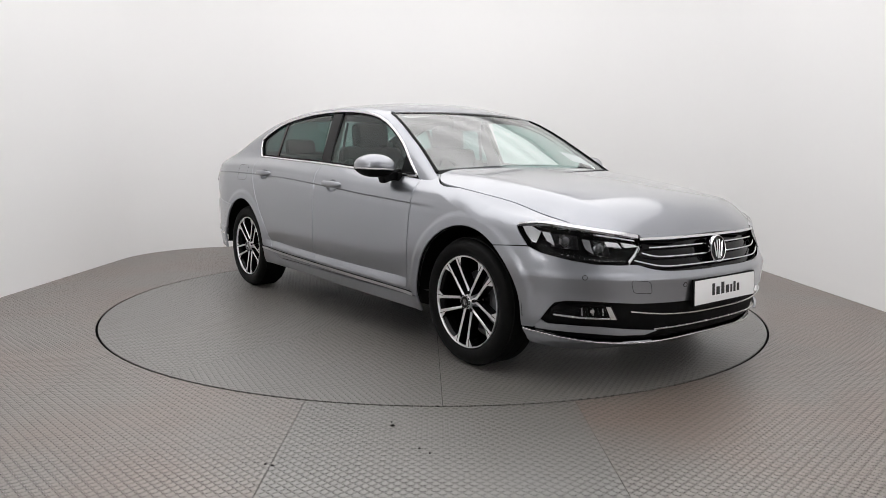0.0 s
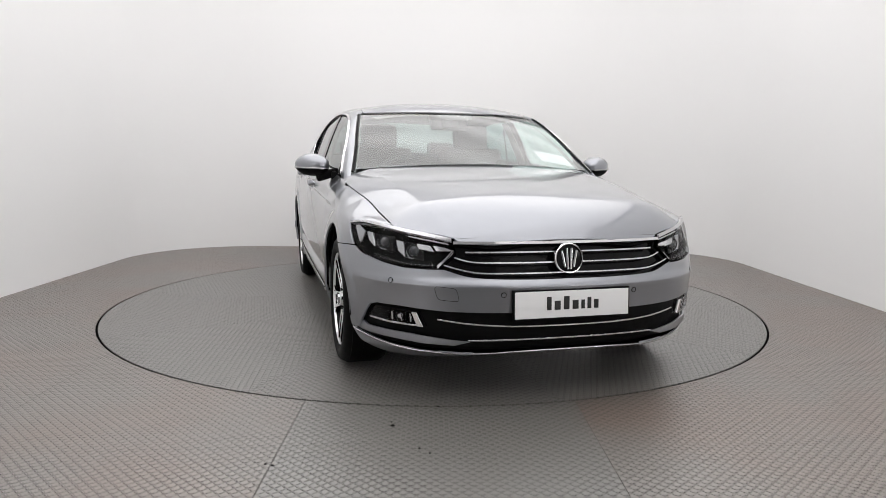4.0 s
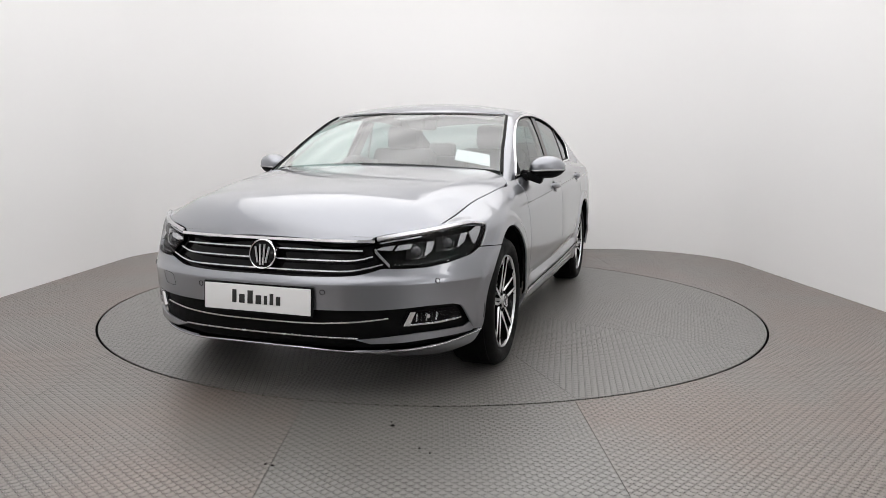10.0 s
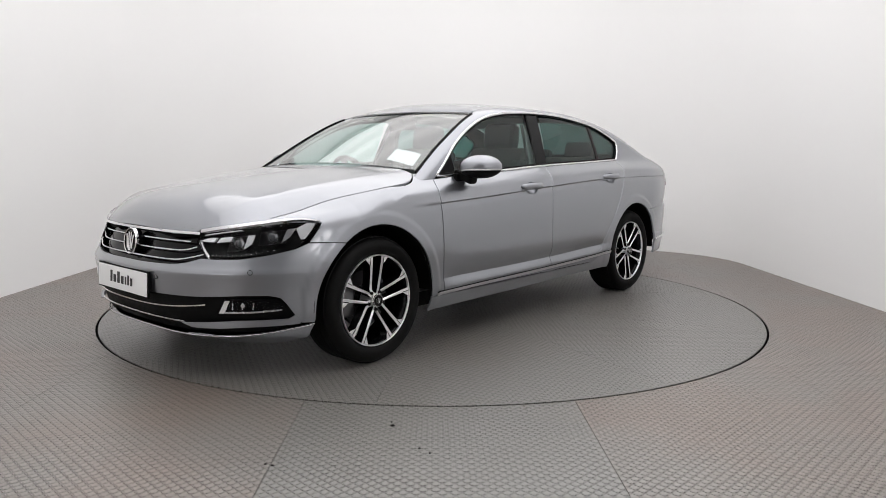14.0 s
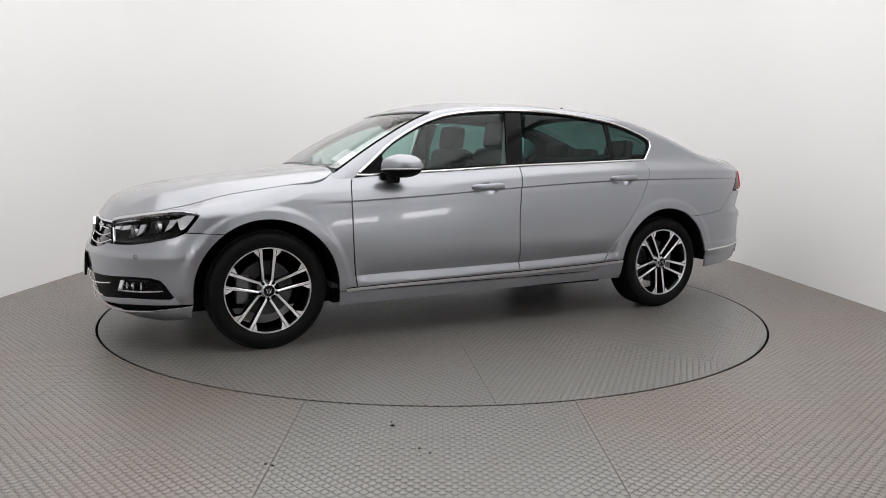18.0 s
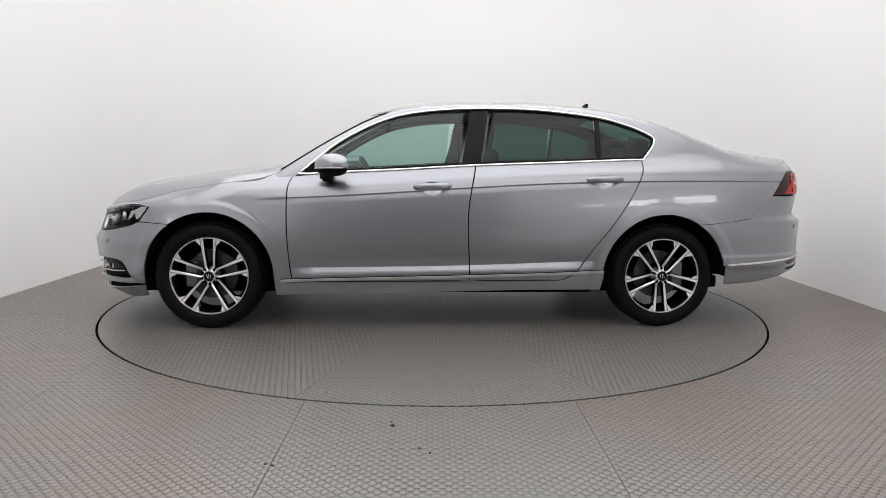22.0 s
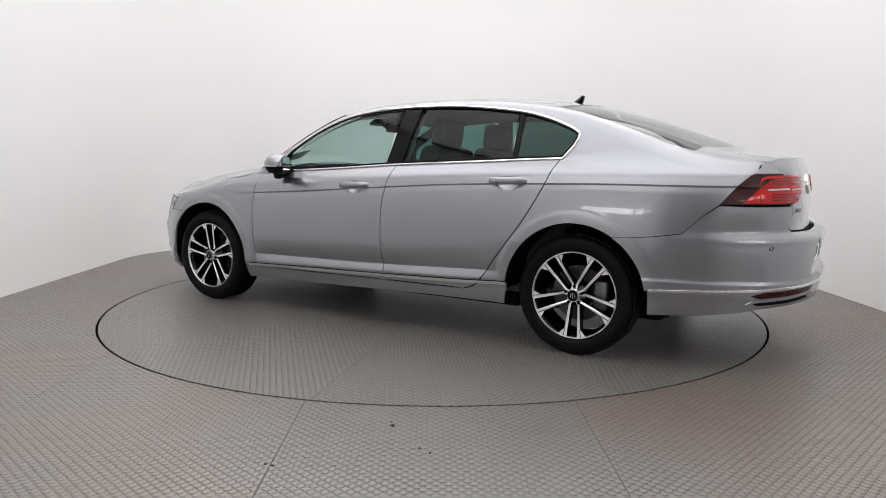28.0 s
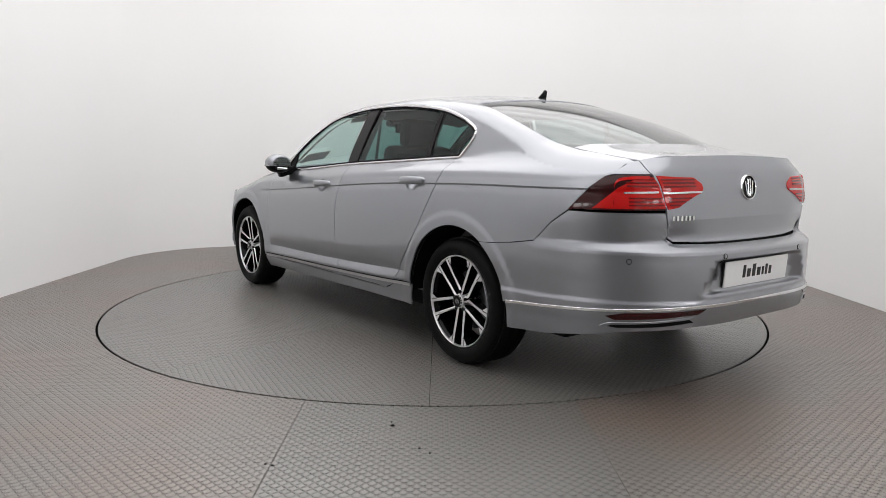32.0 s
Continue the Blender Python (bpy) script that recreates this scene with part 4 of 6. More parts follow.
def build_front():
    F = ring_front
    half_top = [fy(0, 0.545), fy(0.2, 0.545), fy(0.42, 0.553), fy(0.53, 0.582), fy(0.60, 0.580), fy(0.687, 0.583), fy(0.76, 0.597), fx(0.468, 0.626), fx(0.41, 0.650), fx(0.300, 0.6455), fx(0.257, 0.6425)]
    a0 = math.degrees(math.asin((0.638 - 0.325) / ARCH_R))
    arch = [fx(x, z) for x, z in arc(0, 0.325, ARCH_R, a0, -6, 18)]
    half_low = [fx(0.388, 0.277), fx(0.442, 0.279), fx(0.478, 0.321), fy(0.817, 0.378), fy(0.805, 0.404), fy(0.778, 0.416), fy(0.70, 0.418), fy(0.53, 0.408), fy(0.36, 0.406), fy(0.2, 0.405), fy(0, 0.405)]
    halfway = spline(half_top[:4], 4) + half_top[4:] + arch + half_low
    outline = halfway + [(-p, z) for p, z in halfway[::-1][1:-1]]
    panel("front_bumper", [skin(soft(outline, 0.05), F, (0.03, 0.02), 0.0012, "middle", flip=False, cuts=(0.508, 0.512, 0.5145, 0.518, 0.5215, 0.525))], PAINT, CAR)
    def shelf(p, z):
        """The intake's lower blade: leans out towards its foot."""
        P = F(p, z)
        k = 1 + 0.5 * np.clip(0.315 - z, -0.02, 0.08) - 0.012
        P[..., 0] = XF + (P[..., 0] - XF) * k
        P[..., 1] = P[..., 1] * (1 + (k - 1) * 0.6)
        return P
    # lower body-coloured valance with its bright lip
    up = [fy(0.40, 0.208), fy(0.62, 0.214), fy(0.74, 0.232), fx(0.448, 0.254), fx(0.386, 0.266)]
    dn = [fx(0.386, 0.196), fx(0.46, 0.180), fy(0.70, 0.172), fy(0.556, 0.182), fy(0.47, 0.202)]
    both("valance", [sheet(soft(up + dn, 0.05), F, (0.04, 0.02), 0.0)], PAINT, CAR)
    for m in (1, -1):
        wing = [fy(0.428, 0.279), fy(0.486, 0.262), fy(0.60, 0.263), fy(0.697, 0.270), fx(0.452, 0.275), fx(0.444, 0.285), fx(0.474, 0.318), fx(0.50, 0.302), fy(0.768, 0.302), fy(0.669, 0.300), fy(0.54, 0.288)]
        pts = soft(wing, 0.05)
        panel("intake_wing", [sheet([(m * p, z) for p, z in pts], shelf, (0.04, 0.02), 0.0, out=-0.004)], PAINT, CAR)
    # dark openings
    g = [fy(0, 0.722), fy(0.25, 0.720), fy(0.49, 0.708), fy(0.478, 0.655), fy(0.55, 0.588), fy(0.42, 0.550), fy(0.2, 0.54), fy(0, 0.54)]
    panel("grille", [sheet(soft(g + [(-p, z) for p, z in g[::-1][1:-1]], 0.05), F, (0.05, 0.03), 0.0, out=-0.035, depth=-0.03)], BLACK_GLOSS, CAR)
    g = [fy(0, 0.41), fy(0.36, 0.41), fy(0.70, 0.418), fy(0.79, 0.420), fy(0.83, 0.385), fx(0.46, 0.325), fx(0.44, 0.268), fy(0.74, 0.235), fy(0.41, 0.20), fy(0, 0.21)]
    panel("lower_intake", [sheet(soft(g + [(-p, z) for p, z in g[::-1][1:-1]], 0.05), F, (0.05, 0.03), 0.0, out=-0.03, depth=-0.02)], BLACK_MATT, CAR)

    def strip(name, half_line, width, out, mat):
        line = spline(half_line, 5)
        full = [(-p, z) for p, z in line[::-1][:-1]] + line
        up = [(p, z + width / 2) for p, z in full]
        dn = [(p, z - width / 2) for p, z in full[::-1]]
        return panel(name, [sheet(up + dn, F, (0.05, 0.05), 0.0, out=out, depth=0.006)], mat, CAR)
    strip("grille_top_strip", [fy(0, 0.691), fy(0.25, 0.691), fy(0.485, 0.690)], 0.011, 0.003, CHROME)
    strip("grille_slat", [fy(0, 0.655), fy(0.25, 0.655), fy(0.44, 0.654)], 0.0052, -0.008, SATIN)
    strip("grille_slat", [fy(0, 0.613), fy(0.25, 0.613), fy(0.41, 0.615), fy(0.485, 0.632)], 0.0052, -0.008, SATIN)
    strip("grille_slat", [fy(0, 0.570), fy(0.25, 0.570), fy(0.41, 0.573), fy(0.53, 0.600)], 0.0052, -0.006, SATIN)
    strip("intake_strip", [fy(0, 0.345), fy(0.25, 0.347), fy(0.42, 0.356), fy(0.56, 0.372)], 0.0055, -0.004, CHROME)
    strip("intake_strip", [fy(0, 0.284), fy(0.25, 0.283), fy(0.435, 0.279)], 0.005, -0.010, SATIN)
    strip("lip_strip", [fy(0, 0.233), fy(0.2, 0.230), fy(0.41, 0.214), fy(0.62, 0.219), fy(0.74, 0.235), fx(0.448, 0.257), fx(0.386, 0.269)], 0.004, 0.002, DARK_CHROME)


def build_rear():
    F = ring_rear
    # bumper: from the arch round the back
    step = [rx(-3.337, 0.690), rx(-3.364, 0.717), rx(-3.42, 0.775), rx(-3.494, 0.830), rx(-3.60, 0.826), ry(0.66, 0.826), ry(0.56, 0.826), ry(0.545, 0.76), ry(0.53, 0.715), ry(0.505, 0.697), ry(0.3, 0.691), ry(0.0, 0.689)]
    low = [ry(0, 0.440), ry(0.5, 0.436), ry(0.7, 0.424), rx(-3.45, 0.412), rx(-3.187, 0.398)]
    arch = [rx(x, z) for x, z in arc(ARCH_REAR_X, 0.325, ARCH_R, 180 - 10.5, 180 - 57.5, 12)]
    arch = [rx(2 * ARCH_REAR_X - x if x > ARCH_REAR_X else x, z) for x, z in arc(ARCH_REAR_X, 0.325, ARCH_R, 170, 122.5, 12)]
    halfway = low + arch + [rx(-3.068, 0.655), rx(-3.20, 0.668)] + step
    outline = halfway + [(-p, z) for p, z in halfway[::-1][1:-1]]
    panel("rear_bumper", [skin(soft(outline, 0.05), F, (0.03, 0.015), 0.0012, "middle", flip=True, cuts=(0.445, 0.449, 0.452, 0.456, 0.460, 0.650, 0.656, 0.662, 0.668, 0.676))], PAINT, CAR)
    up = [ry(0, 0.436), ry(0.5, 0.432), ry(0.7, 0.420), rx(-3.45, 0.408), rx(-3.187, 0.394)]
    dn = [rx(-3.187, 0.275), rx(-3.4, 0.285), rx(-3.6, 0.310), ry(0.70, 0.328), ry(0.45, 0.348), ry(0, 0.352)]
    h = up + dn
    panel("rear_valance", [sheet(soft(h + [(-p, z) for p, z in h[::-1][1:-1]], 0.05), F, (0.04, 0.02), 0.0, flip=True)], PAINT, CAR)
    # boot lid: back face and top
    lid = [ry(0, 0.695), ry(0.3, 0.697), ry(0.50, 0.704), ry(0.527, 0.72), ry(0.542, 0.77), ry(0.557, 0.84), ry(0.60, 0.98), ry(0.605, 1.012)]
    lid[-1:] = [ry(y, lid_edge(y)[1]) for y in (0.605, 0.55, 0.45, 0.35, 0.2, 0.0)]
    face = skin(soft(lid + [(-p, z) for p, z in lid[::-1][1:-1]], 0.05), F, (0.04, 0.02), 0.0015, "middle", flip=True, cuts=(0.784, 0.790, 0.794, 0.798, 0.804))
    top = [(lid_edge(y)[0], y) for y in (0.0, 0.1, 0.2, 0.3, 0.4, 0.5, 0.56, 0.603)]
    top += smooth_line([(-3.55, 0.608), (-3.45, 0.62), (-3.33, 0.632)]) + smooth_line([(-3.34, 0.55), (-3.45, 0.3), (-3.49, 0.0)])
    full = top + [(x, -y) for x, y in top[::-1][1:-1]]
    cap = sheet(soft(full, 0.05), lambda x, y: np.stack([x, y, deck_top(x, y)], -1), (0.03, 0.04), 0.002)
    panel("boot_lid", [face, cap], PAINT, CAR)


build_fenders()
build_doors()
build_cabin_frame(build_quarter())
build_hood()
build_glass()
build_front()
build_rear()
# ---- lamps, wheels, mirrors, handles, trim ----
def build_shell():
    for side, mirrors in (("left", (False, True)), ("middle", (False,))):
        for m in mirrors:
            for piece in BACKING[side]:
                panel("inner_panel", [piece], SHELL, CAR, "", m)
    bm = bmesh.new()
    block(bm, (3.55, 0.96, 0.14), (-1.40, 0, 0.228), 0.02)
    block(bm, (3.85, 1.30, 0.08), (-1.32, 0, 0.255), 0.02)
    block(bm, (1.99, 1.36, 0.10), (-1.40, 0, 0.236), 0.02)
    block(bm, (0.62, 1.10, 0.10), (0.28, 0, 0.226), 0.02)
    block(bm, (0.45, 1.10, 0.08), (-3.36, 0, 0.325), 0.02)
    put("underbody", bm, BLACK_MATT, CAR, "black plastic underbody tray")
    bm = bmesh.new()
    block(bm, (0.03, 1.40, 0.62), (-0.42, 0, 0.58), 0.01)
    put("bulkhead", bm, SHELL, CAR)
    bm = bmesh.new()
    block(bm, (0.03, 1.30, 0.62), (-2.78, 0, 0.62), 0.01)
    put("bulkhead", bm, SHELL, CAR)
    for wx in (0.0, ARCH_REAR_X):
        for m in (False, True):
            bm = bmesh.new()
            r, n = ARCH_R + 0.012, 24
            rows = []
            for y in (0.885, 0.55):
                rows.append([bm.verts.new((wx + r * math.cos(a), y - (0.012 if y > 0.6 else 0), 0.325 + r * math.sin(a))) for a in np.linspace(0.0, math.pi, n)])
            for i in range(n - 1):
                bm.faces.new((rows[0][i], rows[0][i + 1], rows[1][i + 1], rows[1][i]))
            bm.faces.new(rows[1])
            put("wheel_arch_liner", bm, SHELL, CAR, "", m)


def build_wheel():
    """One wheel about its own axle, outer face towards +y."""
    wheel = tagged(new("wheel"), "black alloy wheel with machined twin spokes")
    prof = [(0.232, -0.20), (0.245, -0.215), (0.285, -0.225), (0.310, -0.212), (0.321, -0.190), (0.3245, -0.150), (0.3255, -0.110), (0.3245, -0.070), (0.321, -0.030), (0.312, -0.008), (0.300, 0.004), (0.280, 0.009), (0.258, 0.006), (0.243, -0.002), (0.234, -0.012)]
    t = lathe(prof, 72)
    part("tyre", t, RUBBER, wheel, "black road tyre")
    # grooves as proud bands between channels
    bands = []
    for y in (-0.165, -0.11, -0.055):
        b = lathe([(0.318, y - 0.024), (0.3262, y - 0.022), (0.3268, y), (0.3262, y + 0.022), (0.318, y + 0.024)], 72)
        bands.append(part("tread_rib", b, RUBBER, wheel))
    part("rim_barrel", lathe([(0.232, -0.20), (0.215, -0.18), (0.210, -0.06), (0.222, -0.02), (0.234, -0.010)], 72), BLACK_GLOSS, wheel)
    part("rim_lip", lathe([(0.2270, -0.014), (0.2280, -0.006), (0.2305, -0.002), (0.2335, -0.002), (0.2350, -0.006), (0.2355, -0.016)], 90), MACHINED, wheel, "machined outer rim edge")
    part("rim_back", lathe([(0.0, -0.085), (0.06, -0.085), (0.075, -0.10), (0.10, -0.12)], 40), BLACK_GLOSS, wheel)

    def face_y(r):
        return -0.006 - 0.030 * max(0.0, 1 - (r / 0.215) ** 2) ** 1.5 + 0.020 * max(0.0, 1 - (r / 0.07) ** 2)
    for k in range(5):
        a = radians(90 + 72 * k)
        for s in (1, -1):
            prof = [(0.030, 0.004), (0.055, 0.0180), (0.20, 0.0285), (0.2195, 0.0290), (0.2265, 0.0300), (0.2155, 0.0730), (0.2105, 0.0725), (0.190, 0.0520), (0.183, 0.0435), (0.060, 0.0335), (0.036, 0.0255)]
            bm = bmesh.new()
            top, low = [], []
            for r, w in prof:
                u, v = r, s * w
                x, z = u * math.cos(a) - v * math.sin(a), u * math.sin(a) + v * math.cos(a)
                y = face_y(math.hypot(u, v))
                top.append(bm.verts.new((x, y, z)))
                low.append(bm.verts.new((x * 0.99, y - 0.045, z * 0.99)))
            bm.faces.new(top)
            n = len(top)
            part("spoke", bm, MACHINED, wheel, "machined bright spoke face", smooth=False)
            bm = bmesh.new()
            # dark groove between the spoke and its foot
            quad = [(0.1835, 0.0405), (0.2255, 0.0470), (0.2250, 0.0505), (0.1865, 0.0445)]
            up, dn = [], []
            for u, v in quad:
                v, y = s * v, face_y(math.hypot(u, v)) + 0.0008
                x, z = u * math.cos(a) - v * math.sin(a), u * math.sin(a) + v * math.cos(a)
                up.append(bm.verts.new((x, y, z)))
                dn.append(bm.verts.new((x, y - 0.004, z)))
            bm.faces.new(up)
            for i in range(4):
                bm.faces.new((up[i], up[(i + 1) % 4], dn[(i + 1) % 4], dn[i]))
            part("foot_groove", bm, BLACK_GLOSS, wheel, smooth=False)
            bm = bmesh.new()
            ring_a, ring_b = [], []
            for r, w in prof:
                u, v = r, s * w
                y = face_y(math.hypot(u, v)) - 0.0012
                for ring, grow, dy in ((ring_a, 0.0012, 0.0), (ring_b, -0.001, -0.05)):
                    vv = v + (grow if abs(v) > 0.027 else -grow) * s
                    ring.append(bm.verts.new((u * math.cos(a) - vv * math.sin(a), y + dy, u * math.sin(a) + vv * math.cos(a))))
            for i in range(n):
                bm.faces.new((ring_a[i], ring_a[(i + 1) % n], ring_b[(i + 1) % n], ring_b[i]))
            bm.faces.new(ring_a)
            part("spoke_side", bm, BLACK_GLOSS, wheel, smooth=False)
    part("hub", lathe([(0.0, -0.004), (0.030, -0.005), (0.034, -0.008), (0.036, -0.03), (0.05, -0.09)], 40), MACHINED, wheel)
    part("hub_cap", lathe([(0.0, 0.001), (0.028, 0.001), (0.0305, -0.001)], 40), BLACK_GLOSS, wheel)
    part("hub_ring", lathe([(0.0290, -0.002), (0.0295, 0.003), (0.0315, 0.003), (0.0325, -0.006)], 40), CHROME, wheel)
    for x0, z0, x1, z1 in ((-0.013, 0.011, -0.008, -0.012), (0.013, 0.011, 0.008, -0.012), (0, 0.016, 0, -0.016)):
        part("badge_stroke", tube([(x0, 0.0015, z0), (x1, 0.0015, z1)], 0.0018, 6), CHROME, wheel)
    part("brake_disc", lathe([(0.06, -0.10), (0.150, -0.10), (0.152, -0.105), (0.152, -0.12), (0.06, -0.12)], 48), DARK_STEEL, wheel)
    bm = bmesh.new()
    block(bm, (0.075, 0.05, 0.16), (0.125, -0.105, 0.0), 0.015)
    part("brake_caliper", bm, STEEL, wheel, "grey brake caliper")
    for k in range(5):
        a = radians(54 + 72 * k)
        bm = bmesh.new()
        bmesh.ops.create_cone(bm, cap_ends=True, segments=6, radius1=0.009, radius2=0.008, depth=0.02, matrix=Matrix.Translation((0.048 * math.cos(a), -0.022, 0.048 * math.sin(a))) @ Matrix.Rotation(radians(90), 4, "X"))
        part("wheel_bolt", bm, BLACK_GLOSS, wheel, smooth=False)
    return wheel


def place_wheels():
    w = build_wheel()
    w.parent = CAR
    ox, oy = PIVOT
    spots = [(0.0, 0.879, 0), (ARCH_REAR_X, 0.868, 0), (0.0, -0.879, 180), (ARCH_REAR_X, -0.868, 180)]
    w.matrix_basis = pose(spots[0][0] - ox, spots[0][1] - oy, 0.3255, 0, 0, 0)
    for (x, y, rz), spin in zip(spots[1:], (180, 174, 36)):
        copy_thing(w, pose(x - ox, y - oy, 0.3255, 0, 0, rz) @ pose(0, 0, 0, 0, spin, 0))


def dots(bm, p, n, r, segments=16, thick=0.004):
    """A round button on a surface."""
    q = Vector(n).to_track_quat("Z", "Y").to_matrix().to_4x4()
    bmesh.ops.create_cone(bm, cap_ends=True, segments=segments, radius1=r, radius2=r * 0.92, depth=thick, matrix=Matrix.Translation(p) @ q)


def spot(F, p, z, out=0.0, flip=False):
    """Place and outward normal on a ring chart."""
    e = 1e-4
    P = [F(np.array([a]), np.array([b]))[0] for a, b in ((p, z), (p + e, z), (p - e, z), (p, z + e), (p, z - e))]
    n = np.cross(P[1] - P[2], P[3] - P[4])
    n = n / np.linalg.norm(n) * (-1 if flip else 1)
    return P[0] + n * out, n


def build_headlamps():
    F = ring_front
    top = [fy(0.492, 0.699), fy(0.56, 0.713), fy(0.64, 0.727), fy(0.724, 0.743), fy(0.785, 0.754), fx(0.42, 0.756), fx(0.350, 0.746)]
    low = [fx(0.362, 0.725), fx(0.40, 0.680), fx(0.44, 0.643), fx(0.480, 0.622), fy(0.80, 0.604), fy(0.72, 0.588), fy(0.64, 0.582), fy(0.553, 0.585), fy(0.515, 0.622), fy(0.482, 0.662)]
    outline = spline(top, 4) + low
    for m in (False, True):
        # dark bowl behind the lens
        bowl = panel("headlamp", [sheet(soft(outline, 0.04), F, (0.05, 0.03), 0.002, out=-0.055, depth=-0.052)], SHELL, CAR, "clear headlamp unit with a black bowl, unlit", m)
        lens = panel("lens", [sheet(soft(outline, 0.04), F, (0.05, 0.03), 0.003, out=-0.001, depth=0.003)], LENS_CLEAR, bowl, "", m)
        lens.visible_shadow = False

        def band(name, line, width, out, mat, depth=0.012, label="", taper=0.0):
            line = spline(line, 5)
            line = [(p, z, width / 2 * (1 - taper * (i / (len(line) - 1)) ** 2)) for i, (p, z) in enumerate(line)]
            poly = [(p, z + w) for p, z, w in line] + [(p, z - w) for p, z, w in line[::-1]]
            return panel(name, [sheet(poly, F, (0.05, 0.03), 0.0, out=out, depth=depth)], mat, bowl, label, m)
        brow = [fy(0.492, 0.701), fy(0.56, 0.715), fy(0.64, 0.729), fy(0.724, 0.745), fy(0.785, 0.757), fx(0.42, 0.760), fx(0.347, 0.748)]
        band("brow_trim", brow, 0.014, 0.003, SATIN, 0.055, "bright strip along the lamp's top edge", 0.7)
        # arrow-shaped daytime light at the inner end
        band("day_light_bar", [fy(0.488, 0.657), fy(0.52, 0.625), fy(0.556, 0.592)], 0.015, -0.010, CHROME, 0.02, "bright silver daytime light bar")
        wedge = [fy(0.490, 0.660), fy(0.520, 0.671), fy(0.566, 0.677), fy(0.556, 0.657)]
        panel("day_light_tail", [sheet(soft(wedge, 0.03), F, (0.05, 0.03), 0.0, out=-0.014, depth=0.02)], CHROME, bowl, "", m)
        shelf = [fy(0.566, 0.656), fy(0.580, 0.678), fy(0.632, 0.684), fy(0.626, 0.664)]
        panel("reflector_shelf", [sheet(soft(shelf, 0.03), F, (0.05, 0.03), 0.0, out=-0.022, depth=0.02)], SATIN, bowl, "bright reflector shelf", m)
        band("inner_shelf", [fy(0.58, 0.606), fy(0.66, 0.604), fy(0.74, 0.610), fy(0.80, 0.622)], 0.016, -0.020, BLACK_MATT, 0.02)
        for k in range(14):
            y = 0.575 + 0.016 * k
            z = 0.598 + 0.030 * max(0, (y - 0.64) / 0.16) ** 1.6
            P, n = spot(F, *fy(y, z), out=-0.010)
            bm = bmesh.new()
            dots(bm, P, n, 0.0028, 8, 0.003)
            put("marker_dot", bm, DARK_CHROME, bowl, "", m)
        # two dark box-shaped modules with round lenses, a bright reflector beside each
        for y, z, r in ((0.655, 0.655, 0.030), (0.768, 0.682, 0.030)):
            w = 0.040
            box = [fy(y - w, z - 0.034), fy(y - w - 0.004, z + 0.034), fy(y + w, z + 0.040), fy(y + w + 0.002, z - 0.026)]
            panel("lamp_module", [sheet(soft(box, 0.03), F, (0.05, 0.03), 0.0, out=-0.042, depth=0.012)], BLACK_GLOSS, bowl, "", m)
            P, n = spot(F, *fy(y - 0.005, z), out=-0.038)
            n = Vector((0.96, 0.25 * (1 if y > 0 else -1), 0)).normalized()
            q = Matrix.Translation(P) @ n.to_track_quat("Y", "Z").to_matrix().to_4x4()
            bm = lathe([(0.0, 0.016), (r * 0.5, 0.012), (r * 0.85, 0.004), (r, -0.004)], 24)
            bmesh.ops.transform(bm, matrix=q, verts=bm.verts)
            put("projector", bm, LENS_GLASS, bowl, "dark clear round projector lens", m)
            bm = lathe([(r, -0.006), (r * 1.02, 0.006), (r * 1.08, 0.007), (r * 1.12, -0.01)], 24)
            bmesh.ops.transform(bm, matrix=q, verts=bm.verts)
            put("projector_ring", bm, DARK_CHROME, bowl, "", m)
        for y, z, w in ((0.700, 0.660, 0.013), (0.812, 0.690, 0.010)):
            fin = [fy(y - w, z + 0.030), fy(y + w, z + 0.034), fy(y + w - 0.006, z - 0.008), fy(y - w - 0.004, z - 0.030)]
            panel("reflector_fin", [sheet(soft(fin, 0.03), F, (0.05, 0.03), 0.0, out=-0.026, depth=0.02)], DARK_CHROME, bowl, "bright reflector fin", m)
        tip = [fx(0.452, 0.722), fx(0.405, 0.745), fx(0.365, 0.741), fx(0.385, 0.712), fx(0.420, 0.672), fx(0.44, 0.668)]
        panel("corner_reflector", [sheet(soft(tip, 0.03), F, (0.05, 0.03), 0.0, out=-0.016, depth=0.012)], DARK_CHROME, bowl, "bright corner reflector", m)
        band("upper_line", [fy(0.505, 0.686), fy(0.58, 0.700), fy(0.66, 0.715)], 0.005, -0.016, SATIN, 0.01)


